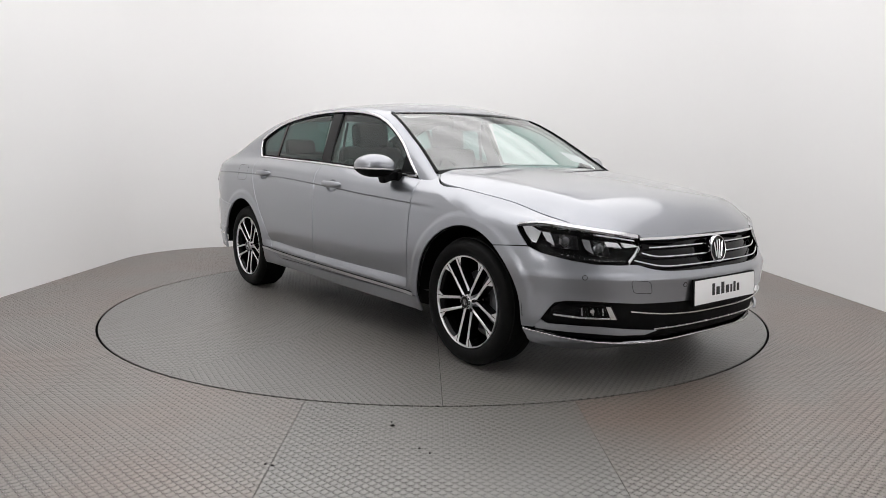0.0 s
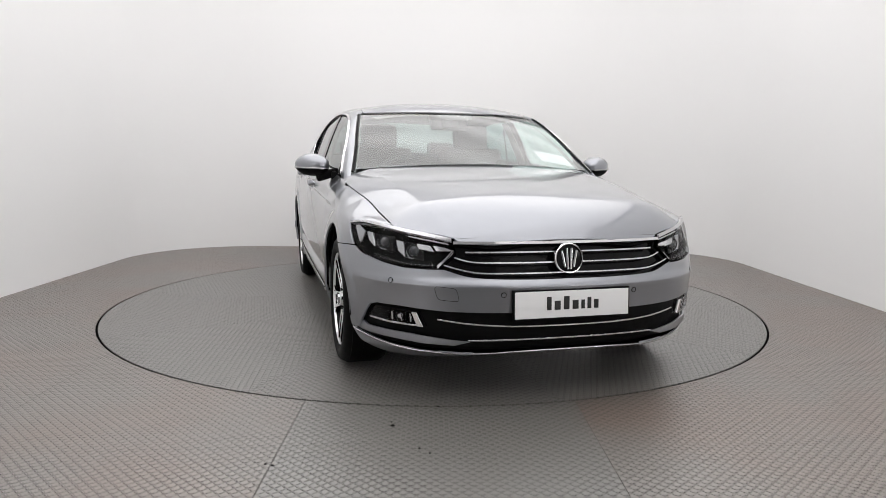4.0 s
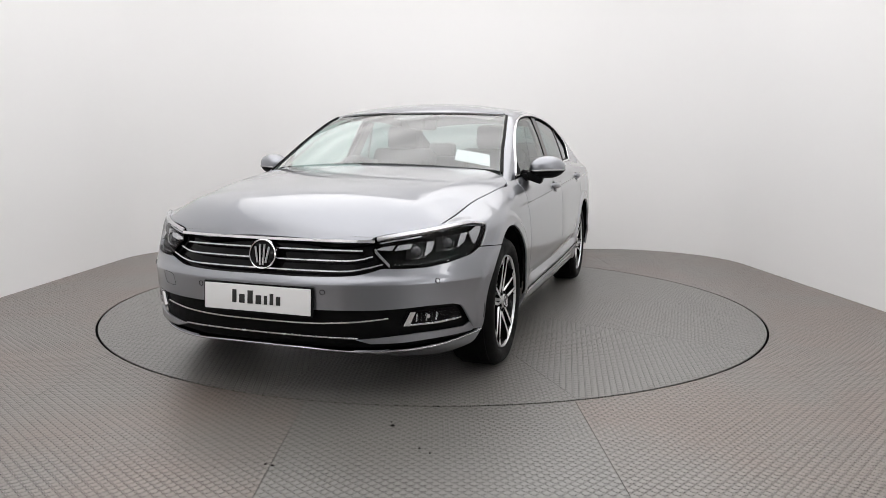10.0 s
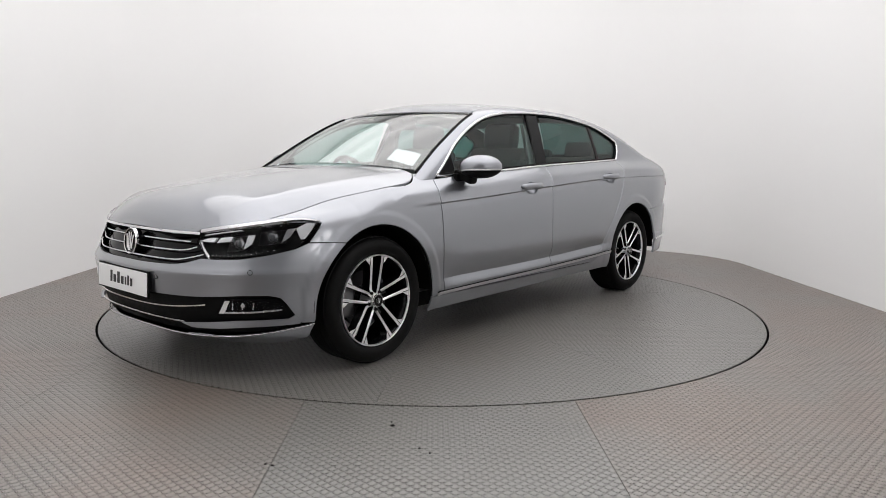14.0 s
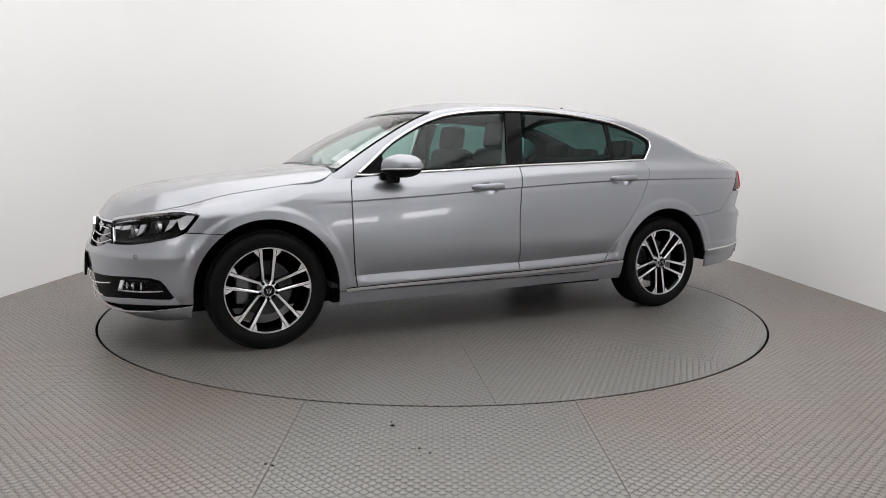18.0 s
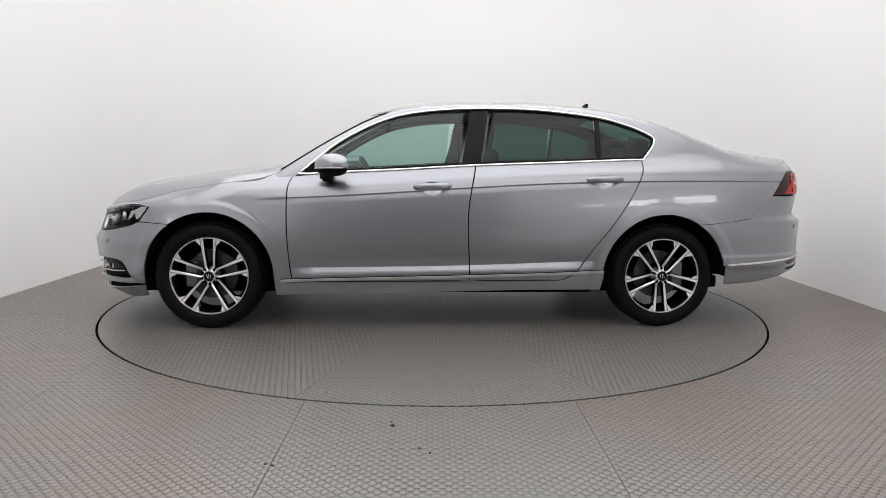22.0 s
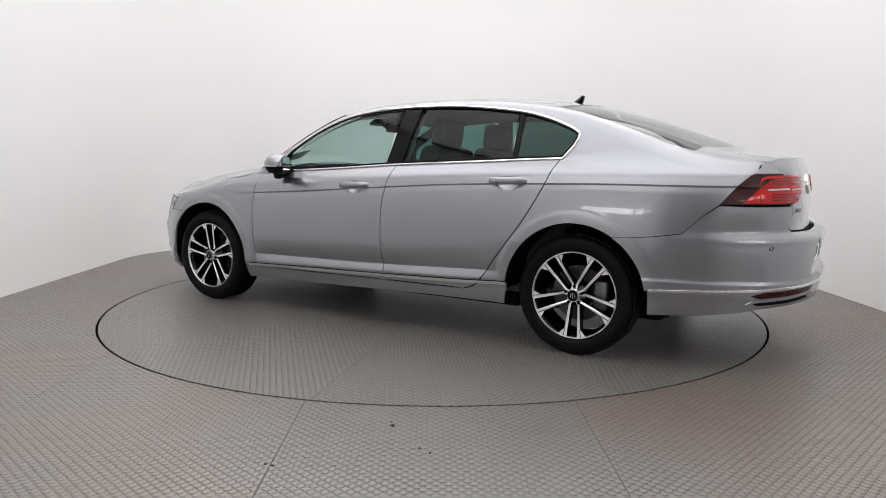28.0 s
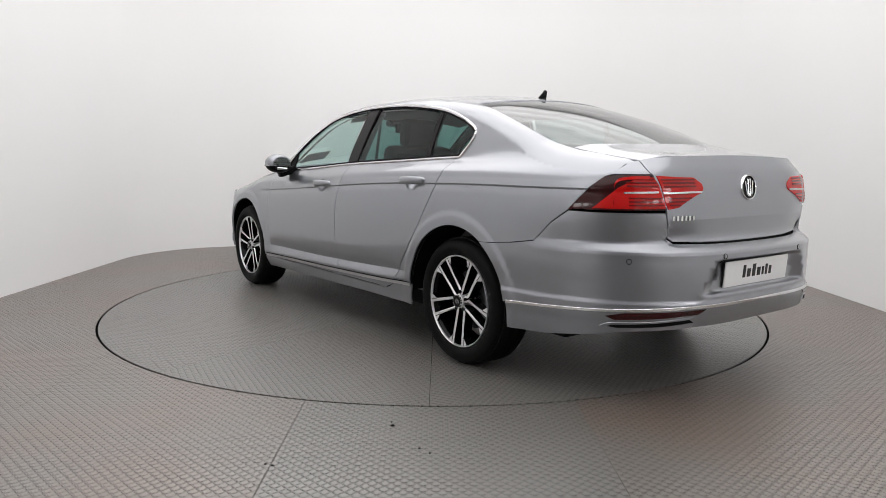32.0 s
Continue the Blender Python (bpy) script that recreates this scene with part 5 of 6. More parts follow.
def build_fogs():
    F = ring_front

    def piece(name, outline, out, depth, mat, holder, label, m):
        return panel(name, [sheet(soft([fy(*q) for q in outline], 0.03), F, (0.04, 0.03), 0.0, out=out, depth=depth)], mat, holder, label, m)
    for m in (False, True):
        cup = piece("fog_lamp", [(0.606, 0.330), (0.634, 0.398), (0.70, 0.403), (0.795, 0.399), (0.816, 0.372), (0.816, 0.345), (0.70, 0.332)], -0.024, 0.01, BLACK_GLOSS, CAR, "small clear fog lamp in a black surround", m)
        piece("reflector", [(0.650, 0.344), (0.664, 0.388), (0.738, 0.392), (0.745, 0.345)], -0.020, 0.006, BLACK_GLOSS, cup, "dark stepped reflector", m)
        piece("dark_lens", [(0.748, 0.345), (0.744, 0.391), (0.790, 0.389), (0.808, 0.366), (0.806, 0.349)], -0.016, 0.006, BLACK_GLOSS, cup, "", m)
        piece("bright_bar", [(0.616, 0.335), (0.641, 0.394), (0.658, 0.394), (0.636, 0.335)], -0.005, 0.015, CHROME, cup, "chrome bar beside the lamp", m)
        piece("lower_rim", [(0.640, 0.335), (0.641, 0.341), (0.74, 0.344), (0.808, 0.351), (0.808, 0.345), (0.74, 0.337)], -0.006, 0.015, SATIN, cup, "", m)
        for k in range(5):
            y = 0.662 + 0.017 * k
            piece("reflector_step", [(y, 0.350), (y + 0.003, 0.384), (y + 0.007, 0.384), (y + 0.004, 0.350)], -0.015, 0.008, BLACK_MATT if k % 2 else SATIN, cup, "", m)
        P, n = spot(F, *fy(0.702, 0.372), out=-0.012)
        bm = bmesh.new()
        dots(bm, P, n, 0.010, 16, 0.012)
        put("bulb", bm, SATIN, cup, "", m)
        piece("lens", [(0.644, 0.342), (0.662, 0.391), (0.70, 0.395), (0.790, 0.391), (0.811, 0.366), (0.809, 0.349), (0.72, 0.343)], -0.006, 0.006, LENS_CLEAR, cup, "", m)


def build_tail_lamps():
    F = ring_rear
    outer = [rx(-3.494, 0.836), rx(-3.53, 0.882), rx(-3.575, 0.937), rx(-3.606, 0.972), rx(-3.63, 0.979), ry(0.70, 0.981), ry(0.606, 0.981), ry(0.592, 0.94), ry(0.565, 0.85), ry(0.562, 0.836), ry(0.66, 0.834), rx(-3.60, 0.834)]
    inner = [ry(0.592, 0.979), ry(0.40, 0.972), ry(0.352, 0.945), ry(0.345, 0.925), ry(0.36, 0.905), ry(0.50, 0.846), ry(0.552, 0.838), ry(0.58, 0.93)]
    red = [rx(-3.585, 0.842), rx(-3.66, 0.925), ry(0.66, 0.970), ry(0.602, 0.972), ry(0.588, 0.94), ry(0.567, 0.86), ry(0.565, 0.842), ry(0.66, 0.841)]
    for m in (False, True):
        lamp = panel("tail_lamp", [sheet(soft(outer, 0.03), F, (0.03, 0.02), 0.002, out=0.003, depth=0.03, flip=True)], RED_DARK, CAR, "dark red tail lamp with bright red inner bars, unlit", m)
        panel("red_lens", [sheet(soft(red, 0.03), F, (0.03, 0.02), 0.002, out=0.0055, depth=0.01, flip=True)], RED_LENS, lamp, "bright red lens area", m)
        lid_lamp = panel("boot_lamp", [sheet(soft(inner, 0.03), F, (0.03, 0.02), 0.002, out=0.004, depth=0.01, flip=True)], RED_LENS, CAR, "red lamp segment on the boot lid", m)
        for z in (0.858, 0.872, 0.886, 0.934, 0.948, 0.962):
            a, b = ry(0.575 + 0.25 * (z - 0.85), z), ry(0.70, z)
            panel("lens_rib", [sheet(soft([(a[0], z - 0.003), (b[0], z - 0.003), (b[0], z + 0.003), (a[0], z + 0.003)], 0.03), F, (0.05, 0.03), 0.0, out=0.0085, depth=0.004, flip=True)], RED_RIB, lamp, "", m)
            a, b = ry(0.40 if z > 0.9 else 0.385 + (0.905 - z) * 2.3, z), ry(0.545 + 0.27 * (z - 0.85), z)
            panel("lens_rib", [sheet(soft([(a[0], z - 0.003), (b[0], z - 0.003), (b[0], z + 0.003), (a[0], z + 0.003)], 0.03), F, (0.05, 0.03), 0.0, out=0.007, depth=0.004, flip=True)], RED_RIB, lid_lamp, "", m)
        for holder, y0, y1 in ((lamp, 0.595, 0.71), (lid_lamp, 0.365, 0.575)):
            a, b = ry(y0, 0.912), ry(y1, 0.908)
            panel("clear_bar", [sheet(soft([(a[0], 0.906), (b[0], 0.903), (b[0], 0.910), (a[0], 0.914)], 0.03), F, (0.05, 0.03), 0.0, out=0.0095, depth=0.005, flip=True)], SATIN, holder, "clear reversing-light bar", m)
        # hook-shaped light guide round the outer end
        hook = spline([rx(-3.66, 0.856), rx(-3.655, 0.90), ry(0.715, 0.958), ry(0.62, 0.968)], 5)
        poly = [(p, z + 0.006) for p, z in hook] + [(p, z - 0.006) for p, z in hook[::-1]]
        panel("light_guide", [sheet(poly, F, (0.05, 0.03), 0.0, out=0.009, depth=0.005, flip=True)], RED_LENS, lamp, "", m)


def build_mirrors():
    for m in (False, True):
        bm = bmesh.new()
        k = 28
        C, R = Vector((-0.752, 0.938, 1.000)), (0.100, 0.100, 0.067)

        def at(u, v):
            cu, su, cv, sv = math.cos(u), math.sin(u), math.cos(v), math.sin(v)
            e = 0.88
            f = lambda w: math.copysign(abs(w) ** e, w)
            x, y, z = f(cv) * f(cu), f(cv) * f(su), f(sv)
            x = max(x, -0.72) if x < 0 else x * (1.0 - 0.10 * y)
            z = z * (1 - 0.18 * max(y, 0) ** 2) - 0.10 * max(-y, 0)
            return C + Vector((R[0] * x - 0.30 * R[1] * y, R[1] * y, R[2] * z))
        cap, low = bmesh.new(), bmesh.new()
        for bm_, v0, v1 in ((cap, -0.22, math.pi / 2), (low, -math.pi / 2, -0.26)):
            grid = [[bm_.verts.new(at(2 * math.pi * i / k, v0 + (v1 - v0) * j / 10)) for i in range(k)] for j in range(11)]
            for j in range(10):
                for i in range(k):
                    bm_.faces.new((grid[j][i], grid[j][(i + 1) % k], grid[j + 1][(i + 1) % k], grid[j + 1][i]))
            bmesh.ops.remove_doubles(bm_, verts=bm_.verts, dist=1e-4)
        mirror = put("door_mirror", cap, PAINT, CAR, "door mirror with a silver cap and a black lower shell", m)
        put("lower_shell", low, BLACK_MATT, mirror, "black plastic lower shell", m)
        ring = [at(a, -0.24) for a in np.linspace(-0.6, 2.0, 16)]
        put("side_repeater", tube([p + Vector((0.002, 0.001, 0)) for p in ring], 0.0045, 8), LENS_SOLID, mirror, "clear turn-signal strip", m)
        bm = bmesh.new()
        block(bm, (0.065, 0.14, 0.05), (-0.718, 0.850, 0.942), 0.018, Matrix.Rotation(radians(-18), 4, "X"))
        block(bm, (0.075, 0.03, 0.075), (-0.70, 0.815, 0.925), 0.013)
        put("arm", bm, BLACK_MATT, mirror, "", m)
        bm = bmesh.new()
        block(bm, (0.004, 0.150, 0.082), (-0.826, 0.936, 0.998), 0.0, Matrix.Rotation(radians(16.7), 4, "Z"))
        bmesh.ops.bevel(bm, geom=[e for e in bm.edges if e.calc_length() < 0.01], offset=0.03, segments=4, affect="EDGES")
        put("mirror_glass", bm, MIRROR_GLASS, mirror, "", m)
        # black triangle ahead of the window
        tri = [(-0.545, 0.948), (-0.70, 0.958), (-0.70, 1.072), (-0.60, 0.995)]
        both_tri = sheet(soft(tri, 0.03), CABIN.place, (0.05, 0.05), 0.0, out=-0.004, depth=0.01, flip=True)
        panel("mirror_triangle", [both_tri], BLACK_MATT, CAR, "black plastic mirror triangle", m)


def build_handles():
    for m in (False, True):
        for x0, z0 in ((-1.345, 0.870), (-2.40, 0.920)):
            y0 = float(half_width(x0, z0))
            pts, radii = [], []
            for k in range(21):
                t = -1 + 2 * k / 20
                pts.append((x0 + 0.118 * t, y0 - 0.008 + 0.034 * (1 - abs(t) ** 3.2), z0 + 0.006 - 0.003 * t))
                radii.append(0.0185 * (1 - abs(t) ** 5) ** 0.5 + 0.002)
            handle = put("door_handle", tube(pts, radii, 14, flat=0.62), PAINT, CAR, "silver painted pull handle over a shallow bowl", m)
            if x0 > -2 and not m:
                bm = bmesh.new()
                dots(bm, Vector((x0 - 0.098, y0 + 0.012, z0 + 0.01)), (0, 1, 0.2), 0.006, 12, 0.004)
                put("key_cap", bm, STEEL, handle, "", m)


def build_strips():
    def side(x, z):
        return np.stack([x, half_width(x, z), z], -1)
    for m in (False, True):
        xs = np.linspace(-2.405, -0.43, 40)
        z = Z_STRIP(xs)
        poly = [(float(a), float(b) - 0.001) for a, b in zip(xs, z)] + [(float(a), float(b) - 0.017) for a, b in zip(xs[::-1], z[::-1])]
        panel("sill_strip", [sheet(poly, side, (0.06, 0.03), 0.0, out=0.007, depth=0.008, flip=True)], TRIM_BRIGHT, CAR, "bright strip along the sill", m)
        poly = [(float(a), float(b) + 0.0035) for a, b in zip(xs, z)] + [(float(a), float(b) + 0.000) for a, b in zip(xs[::-1], z[::-1])]
        panel("sill_seal", [sheet(poly, side, (0.06, 0.03), 0.0, out=0.005, depth=0.008, flip=True)], BLACK_MATT, CAR, "", m)
    F = ring_rear
    line = spline([ry(0, 0.440), ry(0.5, 0.436), ry(0.7, 0.424), rx(-3.45, 0.412), rx(-3.192, 0.400)], 6)
    full = line[::-1] + [(-p, z) for p, z in line[1:]]
    poly = [(p, z + 0.005) for p, z in full] + [(p, z - 0.006) for p, z in full[::-1]]
    panel("rear_strip", [sheet(poly, F, (0.06, 0.03), 0.0, out=0.006, depth=0.012, flip=True)], CHROME, CAR, "chrome strip across the rear bumper")
    for m in (False, True):
        g = [ry(0.40, 0.425), ry(0.44, 0.405), ry(0.60, 0.392), ry(0.72, 0.382), ry(0.745, 0.396), ry(0.70, 0.412)]
        panel("rear_reflector", [sheet(soft(g, 0.03), F, (0.05, 0.03), 0.0, out=0.005, depth=0.012, flip=True)], RED_DARK, CAR, "dark red bumper reflector", m)
        g = [ry(0.43, 0.372), ry(0.46, 0.394), ry(0.60, 0.380), ry(0.735, 0.368), ry(0.750, 0.352), ry(0.72, 0.342), ry(0.58, 0.352)]
        tail = panel("exhaust_trim", [sheet(soft(g, 0.03), F, (0.05, 0.03), 0.0, out=0.006, depth=0.02, flip=True)], PAINT, CAR, "silver exhaust-shaped bumper trim", m)
        g = [ry(0.455, 0.374), ry(0.475, 0.386), ry(0.60, 0.373), ry(0.722, 0.361), ry(0.733, 0.354), ry(0.71, 0.349), ry(0.58, 0.359)]
        panel("trim_recess", [sheet(soft(g, 0.03), F, (0.05, 0.03), 0.0, out=0.0085, depth=0.003, flip=True)], BLACK_MATT, tail, "", m)
    bm = bmesh.new()
    block(bm, (0.40, 1.1, 0.05), (-3.56, 0, 0.368), 0.02)
    put("diffuser", bm, BLACK_MATT, CAR)


def badge(name, centre, normal, r, label):
    q = Matrix.Translation(centre) @ Vector(normal).to_track_quat("Y", "Z").to_matrix().to_4x4()

    def turned(bm):
        bmesh.ops.transform(bm, matrix=q, verts=bm.verts)
        return bm
    disc = put(name, turned(lathe([(0.0, 0.006), (r * 0.8, 0.005), (r * 0.92, 0.002), (r * 0.93, -0.03)], 48)), BLACK_GLOSS, CAR, label)
    put("badge_ring", turned(lathe([(r * 0.90, 0.0), (r * 0.90, 0.009), (r * 0.95, 0.011), (r, 0.007), (r * 1.01, -0.005)], 48)), CHROME, disc)
    for s in (1, -1):
        for a, b in (((0.52, 0.50), (0.30, -0.55)), ((0.17, 0.66), (0.10, -0.70))):
            pts = [(s * a[0] * r * -1, 0.007, a[1] * r), (s * b[0] * r * -1, 0.007, b[1] * r)]
            put("badge_stroke", turned(tube(pts, r * 0.085, 6)), CHROME, disc)


def plate(name, x, z, tilt, rear):
    """A white show plate with dark print as plain bars."""
    q = pose(x, 0, z, 0, tilt, 180 if rear else 0)

    def turned(bm):
        bmesh.ops.transform(bm, matrix=q, verts=bm.verts)
        return bm
    bm = bmesh.new()
    block(bm, (0.012, 0.50 if rear else 0.536, 0.10 if rear else 0.128), (-0.004, 0, 0), 0.004)
    holder = put(name, turned(bm), BLACK_MATT, CAR, "white plate with short dark print in a black holder")
    bm = bmesh.new()
    block(bm, (0.006, 0.520, 0.112), (0.003, 0, 0), 0.002)
    put("plate_face", turned(bm), PLATE_WHITE, holder, "white plate face")
    # seven plain bars, tall or low, across the middle
    y = -0.122
    for w, h, lift in ((0.026, 0.056, 0.005), (0.034, 0.038, -0.004), (0.032, 0.056, 0.005), (0.034, 0.038, -0.004), (0.020, 0.038, -0.004), (0.022, 0.048, 0.001), (0.026, 0.038, -0.004)):
        bm = bmesh.new()
        block(bm, (0.002, w * 0.8, h), (0.0066, y + w / 2, lift), 0.0006)
        put("print_bar", turned(bm), INK, holder)
        y += w + 0.008


def build_marks():
    badge("front_badge", (0.835, 0, 0.624), (1, 0, 0.12), 0.066, "round chrome-ringed badge on the grille")
    badge("boot_badge", (-3.807, 0, 0.925), (-1, 0, 0.12), 0.058, "round chrome-ringed badge on the boot lid")
    plate("front_plate", 0.889, 0.440, -3, False)
    plate("rear_plate", -3.874, 0.555, 4, True)
    F = ring_front
    for y, z in ((0.300, 0.483), (0.732, 0.525)):
        for s in (1, -1):
            p, zz = fy(y, z)
            P, n = spot(F, p, zz, out=0.0005)
            bm = lathe([(0.0, 0.0015), (0.008, 0.0015), (0.0095, -0.001)], 20)
            bmesh.ops.transform(bm, matrix=Matrix.Translation(P) @ Vector(n).to_track_quat("Y", "Z").to_matrix().to_4x4(), verts=bm.verts)
            eye = put("parking_sensor", bm, PAINT, CAR, "small round parking sensor", s < 0)
            bm = lathe([(0.0092, -0.001), (0.0095, 0.0012), (0.0115, 0.0012), (0.012, -0.001)], 20)
            bmesh.ops.transform(bm, matrix=Matrix.Translation(P) @ Vector(n).to_track_quat("Y", "Z").to_matrix().to_4x4(), verts=bm.verts)
            put("sensor_ring", bm, BLACK_MATT, eye, "", s < 0)
    F = ring_rear
    for y, z in ((0.305, 0.643), (0.70, 0.628)):
        for s in (1, -1):
            P, n = spot(F, *ry(y, z), out=0.0005, flip=True)
            for prof, mat_, nm in (([(0.0, 0.0015), (0.008, 0.0015), (0.0095, -0.001)], PAINT, "parking_sensor"), ([(0.0092, -0.001), (0.0095, 0.0012), (0.0115, 0.0012), (0.012, -0.001)], BLACK_MATT, "sensor_ring")):
                bm = lathe(prof, 20)
                bmesh.ops.transform(bm, matrix=Matrix.Translation(P) @ Vector(n).to_track_quat("Y", "Z").to_matrix().to_4x4(), verts=bm.verts)
                eye = put(nm, bm, mat_, CAR if nm == "parking_sensor" else eye, "small round parking sensor" if nm == "parking_sensor" else "", s < 0)
    # square cover of the towing eye, a hairline seam
    F = ring_front
    sq = [fy(-0.49, 0.508), fy(-0.575, 0.515), fy(-0.560, 0.458), fy(-0.475, 0.452)]
    ring = [F(np.array([p]), np.array([z]))[0] for p, z in soft(sq, 0.02, 0.02)]
    put("tow_cover_seam", tube(ring, 0.0011, 5, True), BLACK_MATT, CAR)
    # fuel flap on the right-hand quarter panel, a hairline seam
    flap = soft([(-2.74, 0.862), (-2.92, 0.866), (-2.905, 0.985), (-2.725, 0.980)], 0.015, 0.03)
    ring = QUARTER.place(np.array([p[0] for p in flap]), np.array([p[1] for p in flap]))
    put("fuel_flap_seam", tube([(p[0], p[1] + 0.0002, p[2]) for p in ring], 0.0008, 5, True), BLACK_MATT, CAR, "thin seam round the fuel flap", True)
    # product name on the boot, as plain chrome bars
    F = ring_rear
    for k in range(6):
        y = 0.525 - 0.022 * k
        P, n = spot(F, *ry(y, 0.803), out=0.001, flip=True)
        bm = bmesh.new()
        block(bm, (0.004, 0.013, 0.020), P, 0.001)
        put("name_bar", bm, CHROME, CAR)
    # roof aerial
    bm = bmesh.new()
    rows = []
    for k in range(9):
        t = k / 8
        x0, x1 = -2.400 - 0.095 * t ** 0.75, -2.492 - 0.022 * t
        z = 1.396 + 0.058 * t
        w = 0.024 * (1 - t) ** 0.7 + 0.0025
        rows.append([bm.verts.new(v) for v in ((x0, 0, z), ((x0 + x1) / 2, w, z - 0.004), (x1, w * 0.6, z - 0.008), (x1, -w * 0.6, z - 0.008), ((x0 + x1) / 2, -w, z - 0.004))])
    for a, b in zip(rows[:-1], rows[1:]):
        for i in range(5):
            bm.faces.new((a[i], a[(i + 1) % 5], b[(i + 1) % 5], b[i]))
    bm.faces.new(rows[-1])
    put("aerial", bm, BLACK_GLOSS, CAR, "black shark-fin roof aerial")
    # cowl and wipers below the windscreen
    bm = bmesh.new()
    block(bm, (0.16, 1.36, 0.02), (-0.40, 0, 0.930), 0.006, Matrix.Rotation(radians(6), 4, "Y"))
    put("cowl", bm, BLACK_MATT, CAR, "black plastic cowl below the windscreen")
    for y0, y1 in ((0.62, 0.02), (0.0, -0.60)):
        pts = [(-0.42, y, float(roof_z(-0.425, y)) - 0.046) for y in np.linspace(y0, y1, 10)]
        put("wiper", tube(pts, 0.005, 6), BLACK_MATT, CAR, "black windscreen wiper")
    # printed black patch behind the inside mirror, and the band along the glass's top edge
    patch = [(-1.045, 0.125), (-1.018, 0.135), (-0.955, 0.105), (-0.93, 0.06), (-0.93, -0.06), (-0.955, -0.105), (-1.018, -0.135), (-1.045, -0.125)]
    panel("windscreen_patch", [sheet(soft(patch, 0.03), lambda x, q: CABIN.over(x + 0.075, q), (0.05, 0.05), 0.0, out=-0.0065, depth=0.001)], BLACK_GLOSS, CAR, "black printed patch at the top of the windscreen")
    arch = [(float(-0.955 - 0.125 * (y / 0.6) ** 2), float(y)) for y in np.linspace(0.585, -0.585, 18)]
    panel("windscreen_band", [sheet(arch + [(x + 0.016, y) for x, y in arch[::-1]], CABIN.over, (0.05, 0.05), 0.0, out=0.001, depth=0.002)], BLACK_GLOSS, CAR, "black printed edge of the windscreen")
    # edge of the windscreen: a narrow dark band inside the glass
    for m in (False, True):
        line = smooth_line([(-0.42, 0.738), (-0.616, 0.692), (-0.768, 0.664), (-0.93, 0.632), (-1.065, 0.606)])
        xyz = CABIN.over(np.array([p[0] for p in line]), np.array([p[1] for p in line]))
        inner = [(x - 0.002, y - 0.010) for x, y in line]
        outer = [(x + 0.002, y + 0.010) for x, y in line]
        panel("windscreen_border", [sheet(outer + inner[::-1], CABIN.over, (0.05, 0.05), 0.0, out=0.002, depth=0.002)], BLACK_GLOSS, CAR, "black printed edge of the windscreen", m)
        put("windscreen_seal", tube([tuple(p) for p in xyz], 0.006, 8), BLACK_MATT, CAR, "", m)


LENS_GLASS = material("projector_glass", (0.03, 0.032, 0.035), 0.03, 0.0, Coat_Weight=1.0)
LENS_SOLID = material("clear_plastic", (0.45, 0.45, 0.45), 0.15, 0.3)
build_shell()
place_wheels()
build_headlamps()
build_fogs()
build_tail_lamps()
build_mirrors()
build_handles()
build_strips()
build_marks()
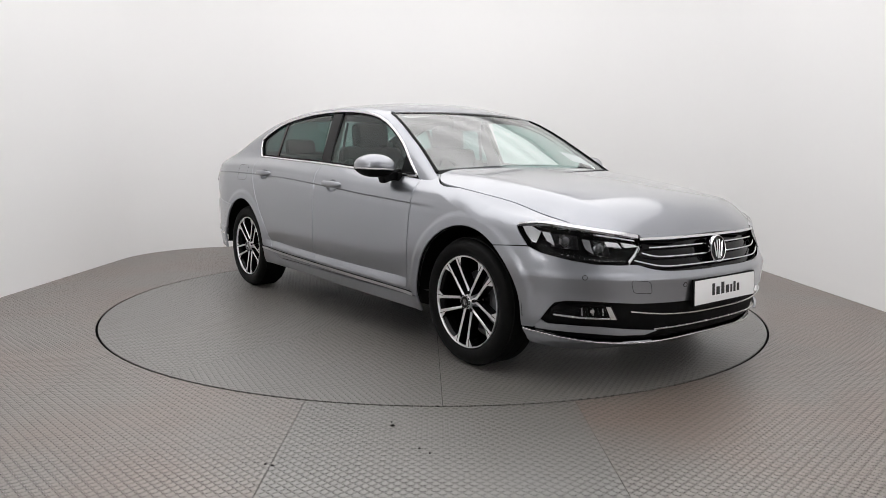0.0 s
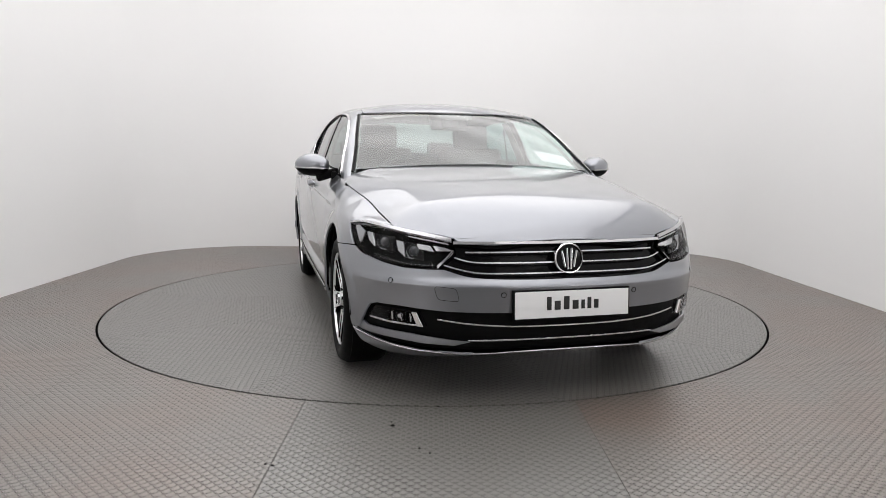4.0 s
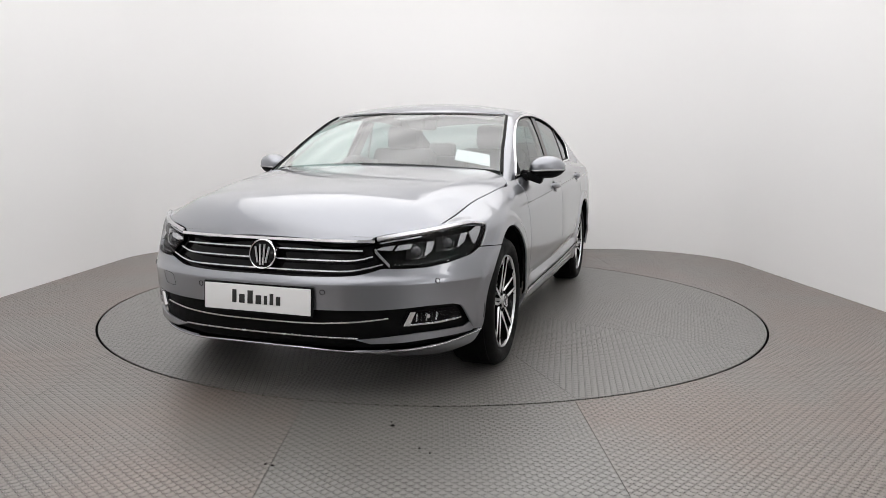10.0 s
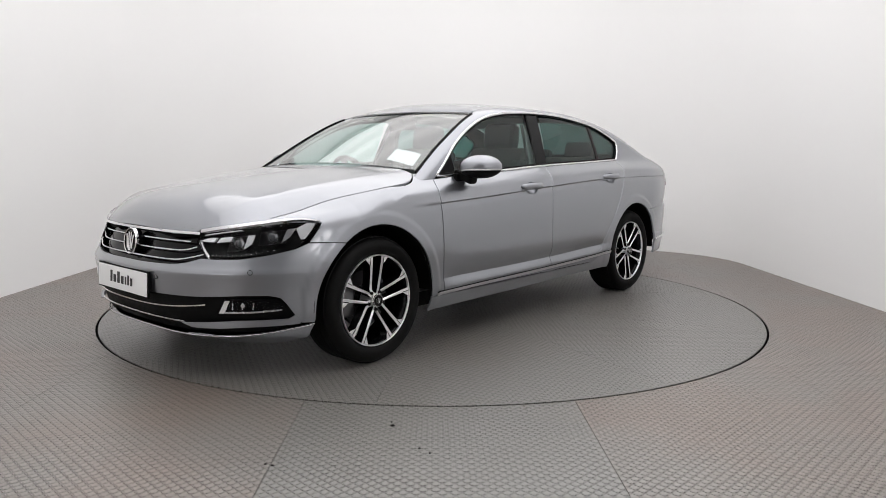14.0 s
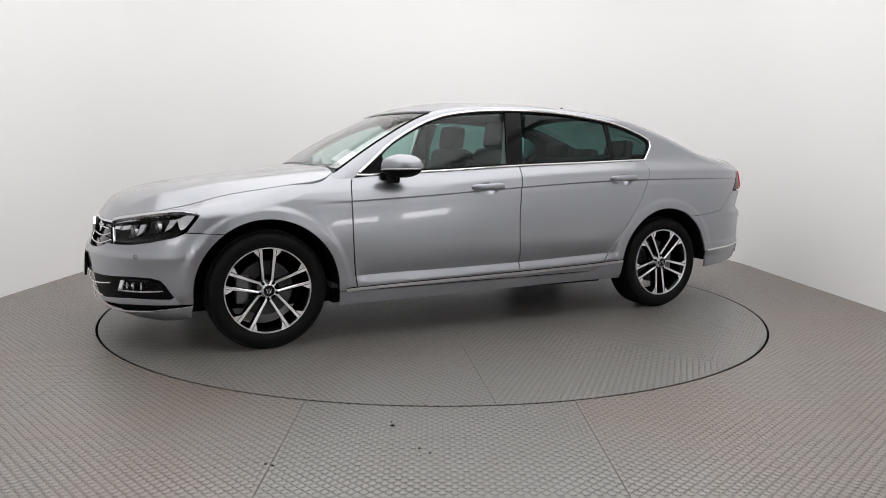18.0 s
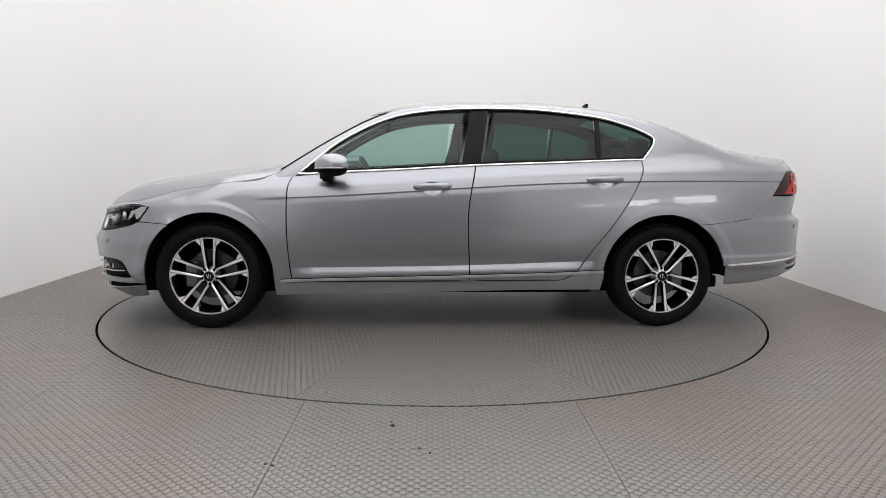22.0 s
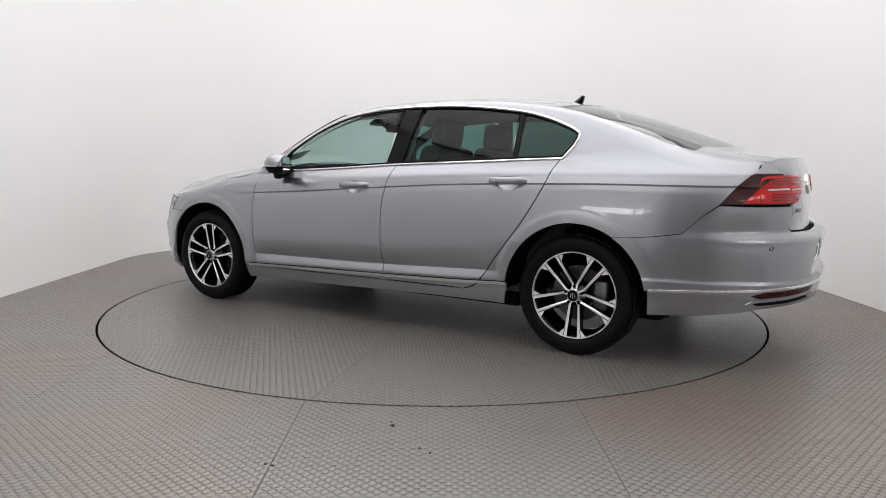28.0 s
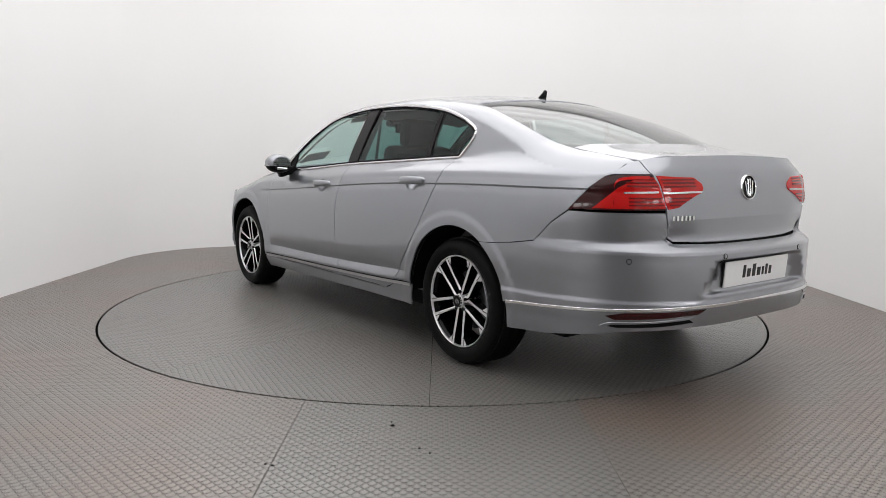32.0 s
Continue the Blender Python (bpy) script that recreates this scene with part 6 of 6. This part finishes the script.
# ---- the cabin ----
def build_cabin():
    bm = bmesh.new()
    block(bm, (2.45, 1.42, 0.04), (-1.62, 0, 0.30), 0.01)
    put("cabin_floor", bm, FABRIC, CAR)
    # dashboard: a rounded cross beam
    bm = bmesh.new()
    prof = [(-0.40, 0.72), (-0.40, 0.935), (-0.47, 0.958), (-0.62, 0.965), (-0.74, 0.955), (-0.80, 0.925), (-0.81, 0.86), (-0.76, 0.74), (-0.62, 0.62)]
    rows = [[bm.verts.new((x, y, z - 0.02 * (abs(y) / 0.72) ** 2)) for x, z in prof] for y in np.linspace(-0.73, 0.73, 13)]
    for a, b in zip(rows[:-1], rows[1:]):
        for i in range(len(prof)):
            j = (i + 1) % len(prof)
            bm.faces.new((a[i], a[j], b[j], b[i]))
    bm.faces.new(rows[0]), bm.faces.new(rows[-1])
    put("dashboard", bm, TRIM_DARK, CAR, "dark grey dashboard")
    bm = bmesh.new()
    block(bm, (0.16, 0.36, 0.07), (-0.76, -0.36, 0.965), 0.03)
    put("instrument_hood", bm, TRIM_DARK, CAR)
    # steering wheel, on the right
    q = Matrix.Translation((-0.93, -0.36, 0.885)) @ Matrix.Rotation(radians(-62), 4, "Y")
    bm = tube([(0.182 * math.cos(a), 0.182 * math.sin(a), 0) for a in np.linspace(0, math.tau, 40, endpoint=False)], 0.016, 8, True)
    bmesh.ops.transform(bm, matrix=q, verts=bm.verts)
    wheel = put("steering_wheel", bm, TRIM_DARK, CAR, "dark leather steering wheel")
    bm = bmesh.new()
    block(bm, (0.13, 0.15, 0.05), (0, 0, -0.01), 0.02)
    block(bm, (0.05, 0.34, 0.02), (0.01, 0, -0.01), 0.008)
    block(bm, (0.17, 0.05, 0.02), (0.09, 0, -0.01), 0.008)
    bmesh.ops.transform(bm, matrix=q, verts=bm.verts)
    put("boss", bm, TRIM_DARK, wheel)
    for y in (0.36, -0.36):
        bm = bmesh.new()
        block(bm, (0.52, 0.50, 0.16), (-1.32, y, 0.52), 0.06)
        seat = put("front_seat", bm, FABRIC, CAR, "dark fabric front seat with a headrest")
        bm = bmesh.new()
        block(bm, (0.15, 0.50, 0.62), (-1.64, y, 0.82), 0.06, Matrix.Rotation(radians(-17), 4, "Y"))
        block(bm, (0.20, 0.08, 0.50), (-1.60, y + 0.22, 0.78), 0.035, Matrix.Rotation(radians(-17), 4, "Y"))
        block(bm, (0.20, 0.08, 0.50), (-1.60, y - 0.22, 0.78), 0.035, Matrix.Rotation(radians(-17), 4, "Y"))
        put("backrest", bm, FABRIC, seat)
        bm = bmesh.new()
        block(bm, (0.11, 0.27, 0.185), (-1.715, y, 1.205), 0.05, Matrix.Rotation(radians(-8), 4, "Y"))
        put("headrest", bm, FABRIC, seat)
        for s in (0.055, -0.055):
            put("headrest_post", tube([(-1.72, y + s, 1.05), (-1.715, y + s, 1.15)], 0.007, 8), CHROME, seat)
    bm = bmesh.new()
    block(bm, (0.52, 1.30, 0.16), (-2.30, 0, 0.52), 0.06)
    bench = put("rear_seat", bm, FABRIC, CAR, "dark fabric rear bench with headrests")
    bm = bmesh.new()
    block(bm, (0.15, 1.28, 0.60), (-2.62, 0, 0.78), 0.06, Matrix.Rotation(radians(-22), 4, "Y"))
    put("backrest", bm, FABRIC, bench)
    for y in (0.40, 0.0, -0.40):
        bm = bmesh.new()
        block(bm, (0.09, 0.25, 0.14 if y else 0.09), (-2.745, y, 1.125 if y else 1.09), 0.04, Matrix.Rotation(radians(-12), 4, "Y"))
        put("headrest", bm, FABRIC, bench)
    bm = bmesh.new()
    block(bm, (0.62, 1.28, 0.03), (-3.02, 0, 1.035), 0.01)
    put("parcel_shelf", bm, TRIM_DARK, CAR)
    # headliner under the roof skin, pillar linings, door cards
    def roof_in(x, q):
        return CABIN.over(x, q)
    out = [(-1.02, -0.50), (-1.02, 0.50), (-1.3, 0.60), (-2.3, 0.60), (-2.58, 0.52), (-2.58, -0.52), (-2.3, -0.60), (-1.3, -0.60)]
    panel("headliner", [sheet(soft(out, 0.08), roof_in, (0.1, 0.1), 0.0, out=-0.035, depth=0.002)], HEADLINER, CAR, "light grey headliner")
    for m in (False, True):
        line = smooth_line(DLO_TOP)
        top = [(x, z + 0.004) for x, z in line]
        edge = [CABIN.s_of_y(x, y) for x, y in smooth_line([(-0.46, 0.725), (-0.616, 0.680), (-0.768, 0.652), (-0.93, 0.620), (-1.08, 0.594)])] + [CABIN.s_of_y(x, 0.56) for x in np.linspace(-1.2, -2.56, 16)] + [CABIN.s_of_y(x, y) for x, y in ((-2.66, 0.57), (-2.95, 0.60), (-3.2, 0.62))]
        base = [(float(x), float(Z_BELT(x))) for x in np.linspace(-3.22, -2.672, 8)]
        poly = [(-0.497, 0.935)] + edge + base + top[::-1]
        panel("pillar_trim", [sheet(poly, CABIN.place, (0.08, 0.06), 0.0, out=-0.045, depth=0.002, flip=True)], TRIM_GREY, CAR, "grey pillar trim", m)
        post = [(-1.50, 0.99), (-1.66, 1.0), (-1.715, 1.36), (-1.60, 1.355)]
        panel("pillar_trim", [sheet(soft(post, 0.06), CABIN.place, (0.1, 0.1), 0.0, out=-0.05, depth=0.002, flip=True)], TRIM_GREY, CAR, "", m)
        card = [(-0.52, 0.32), (-2.10, 0.32), (-2.60, 0.95), (-2.62, 1.03)] + [(float(x), float(Z_BELT(x)) - 0.004) for x in np.linspace(-2.5, -0.6, 14)] + [(-0.50, 0.92)]
        panel("door_card", [sheet(card, lambda x, z: np.stack([x, np.minimum(half_width(x, z) - 0.075, 0.80), z], -1), (0.1, 0.1), 0.0, depth=0.002, flip=True)], TRIM_DARK, CAR, "dark door lining", m)
        put("seat_belt", tube([(-1.62, 0.60, 1.28), (-1.64, 0.66, 0.95), (-1.64, 0.68, 0.55)], 0.018, 6, flat=0.15), TRIM_DARK, CAR, "", m)
    # inside mirror, sensor pod, papers on the dashboard
    bm = bmesh.new()
    block(bm, (0.09, 0.115, 0.05), (-1.00, 0, 1.285), 0.02, Matrix.Rotation(radians(-30), 4, "Y"))
    block(bm, (0.05, 0.30, 0.02), (-1.03, 0, 1.315), 0.008, Matrix.Rotation(radians(-26), 4, "Y"))
    put("sensor_pod", bm, TRIM_DARK, CAR, "dark sensor housing behind the windscreen")
    bm = bmesh.new()
    block(bm, (0.03, 0.25, 0.07), (-1.06, 0, 1.268), 0.015)
    put("inside_mirror", bm, BLACK_MATT, CAR, "black inside mirror")
    page = [(-0.475, 0.44), (-0.475, 0.655), (-0.58, 0.625), (-0.58, 0.425)]
    panel("paper_sheet", [sheet(soft(page, 0.05), CABIN.over, (0.1, 0.1), 0.0, out=-0.020, depth=0.001)], PAPER, CAR, "white paper sheet behind the windscreen")


TRIM_DARK = vary(material("dark_soft_trim", (0.07, 0.07, 0.073), 0.75), 60.0, 0.65, 0.85, bump=0.4, bump_scale=400.0)
PAPER = vary(material("white_paper", (0.62, 0.63, 0.65), 0.8), 20.0, 0.7, 0.9)
build_cabin()


def motions():
    """The turntable and the car on it go round together at a steady pace."""
    rows = [(float(t), pose(0, 0, 0, 0, 0, -52.54 - 5.6714 * t)) for t in range(0, 33, 2)]
    walk(TABLE, rows)
    walk(CAR, rows)


motions()
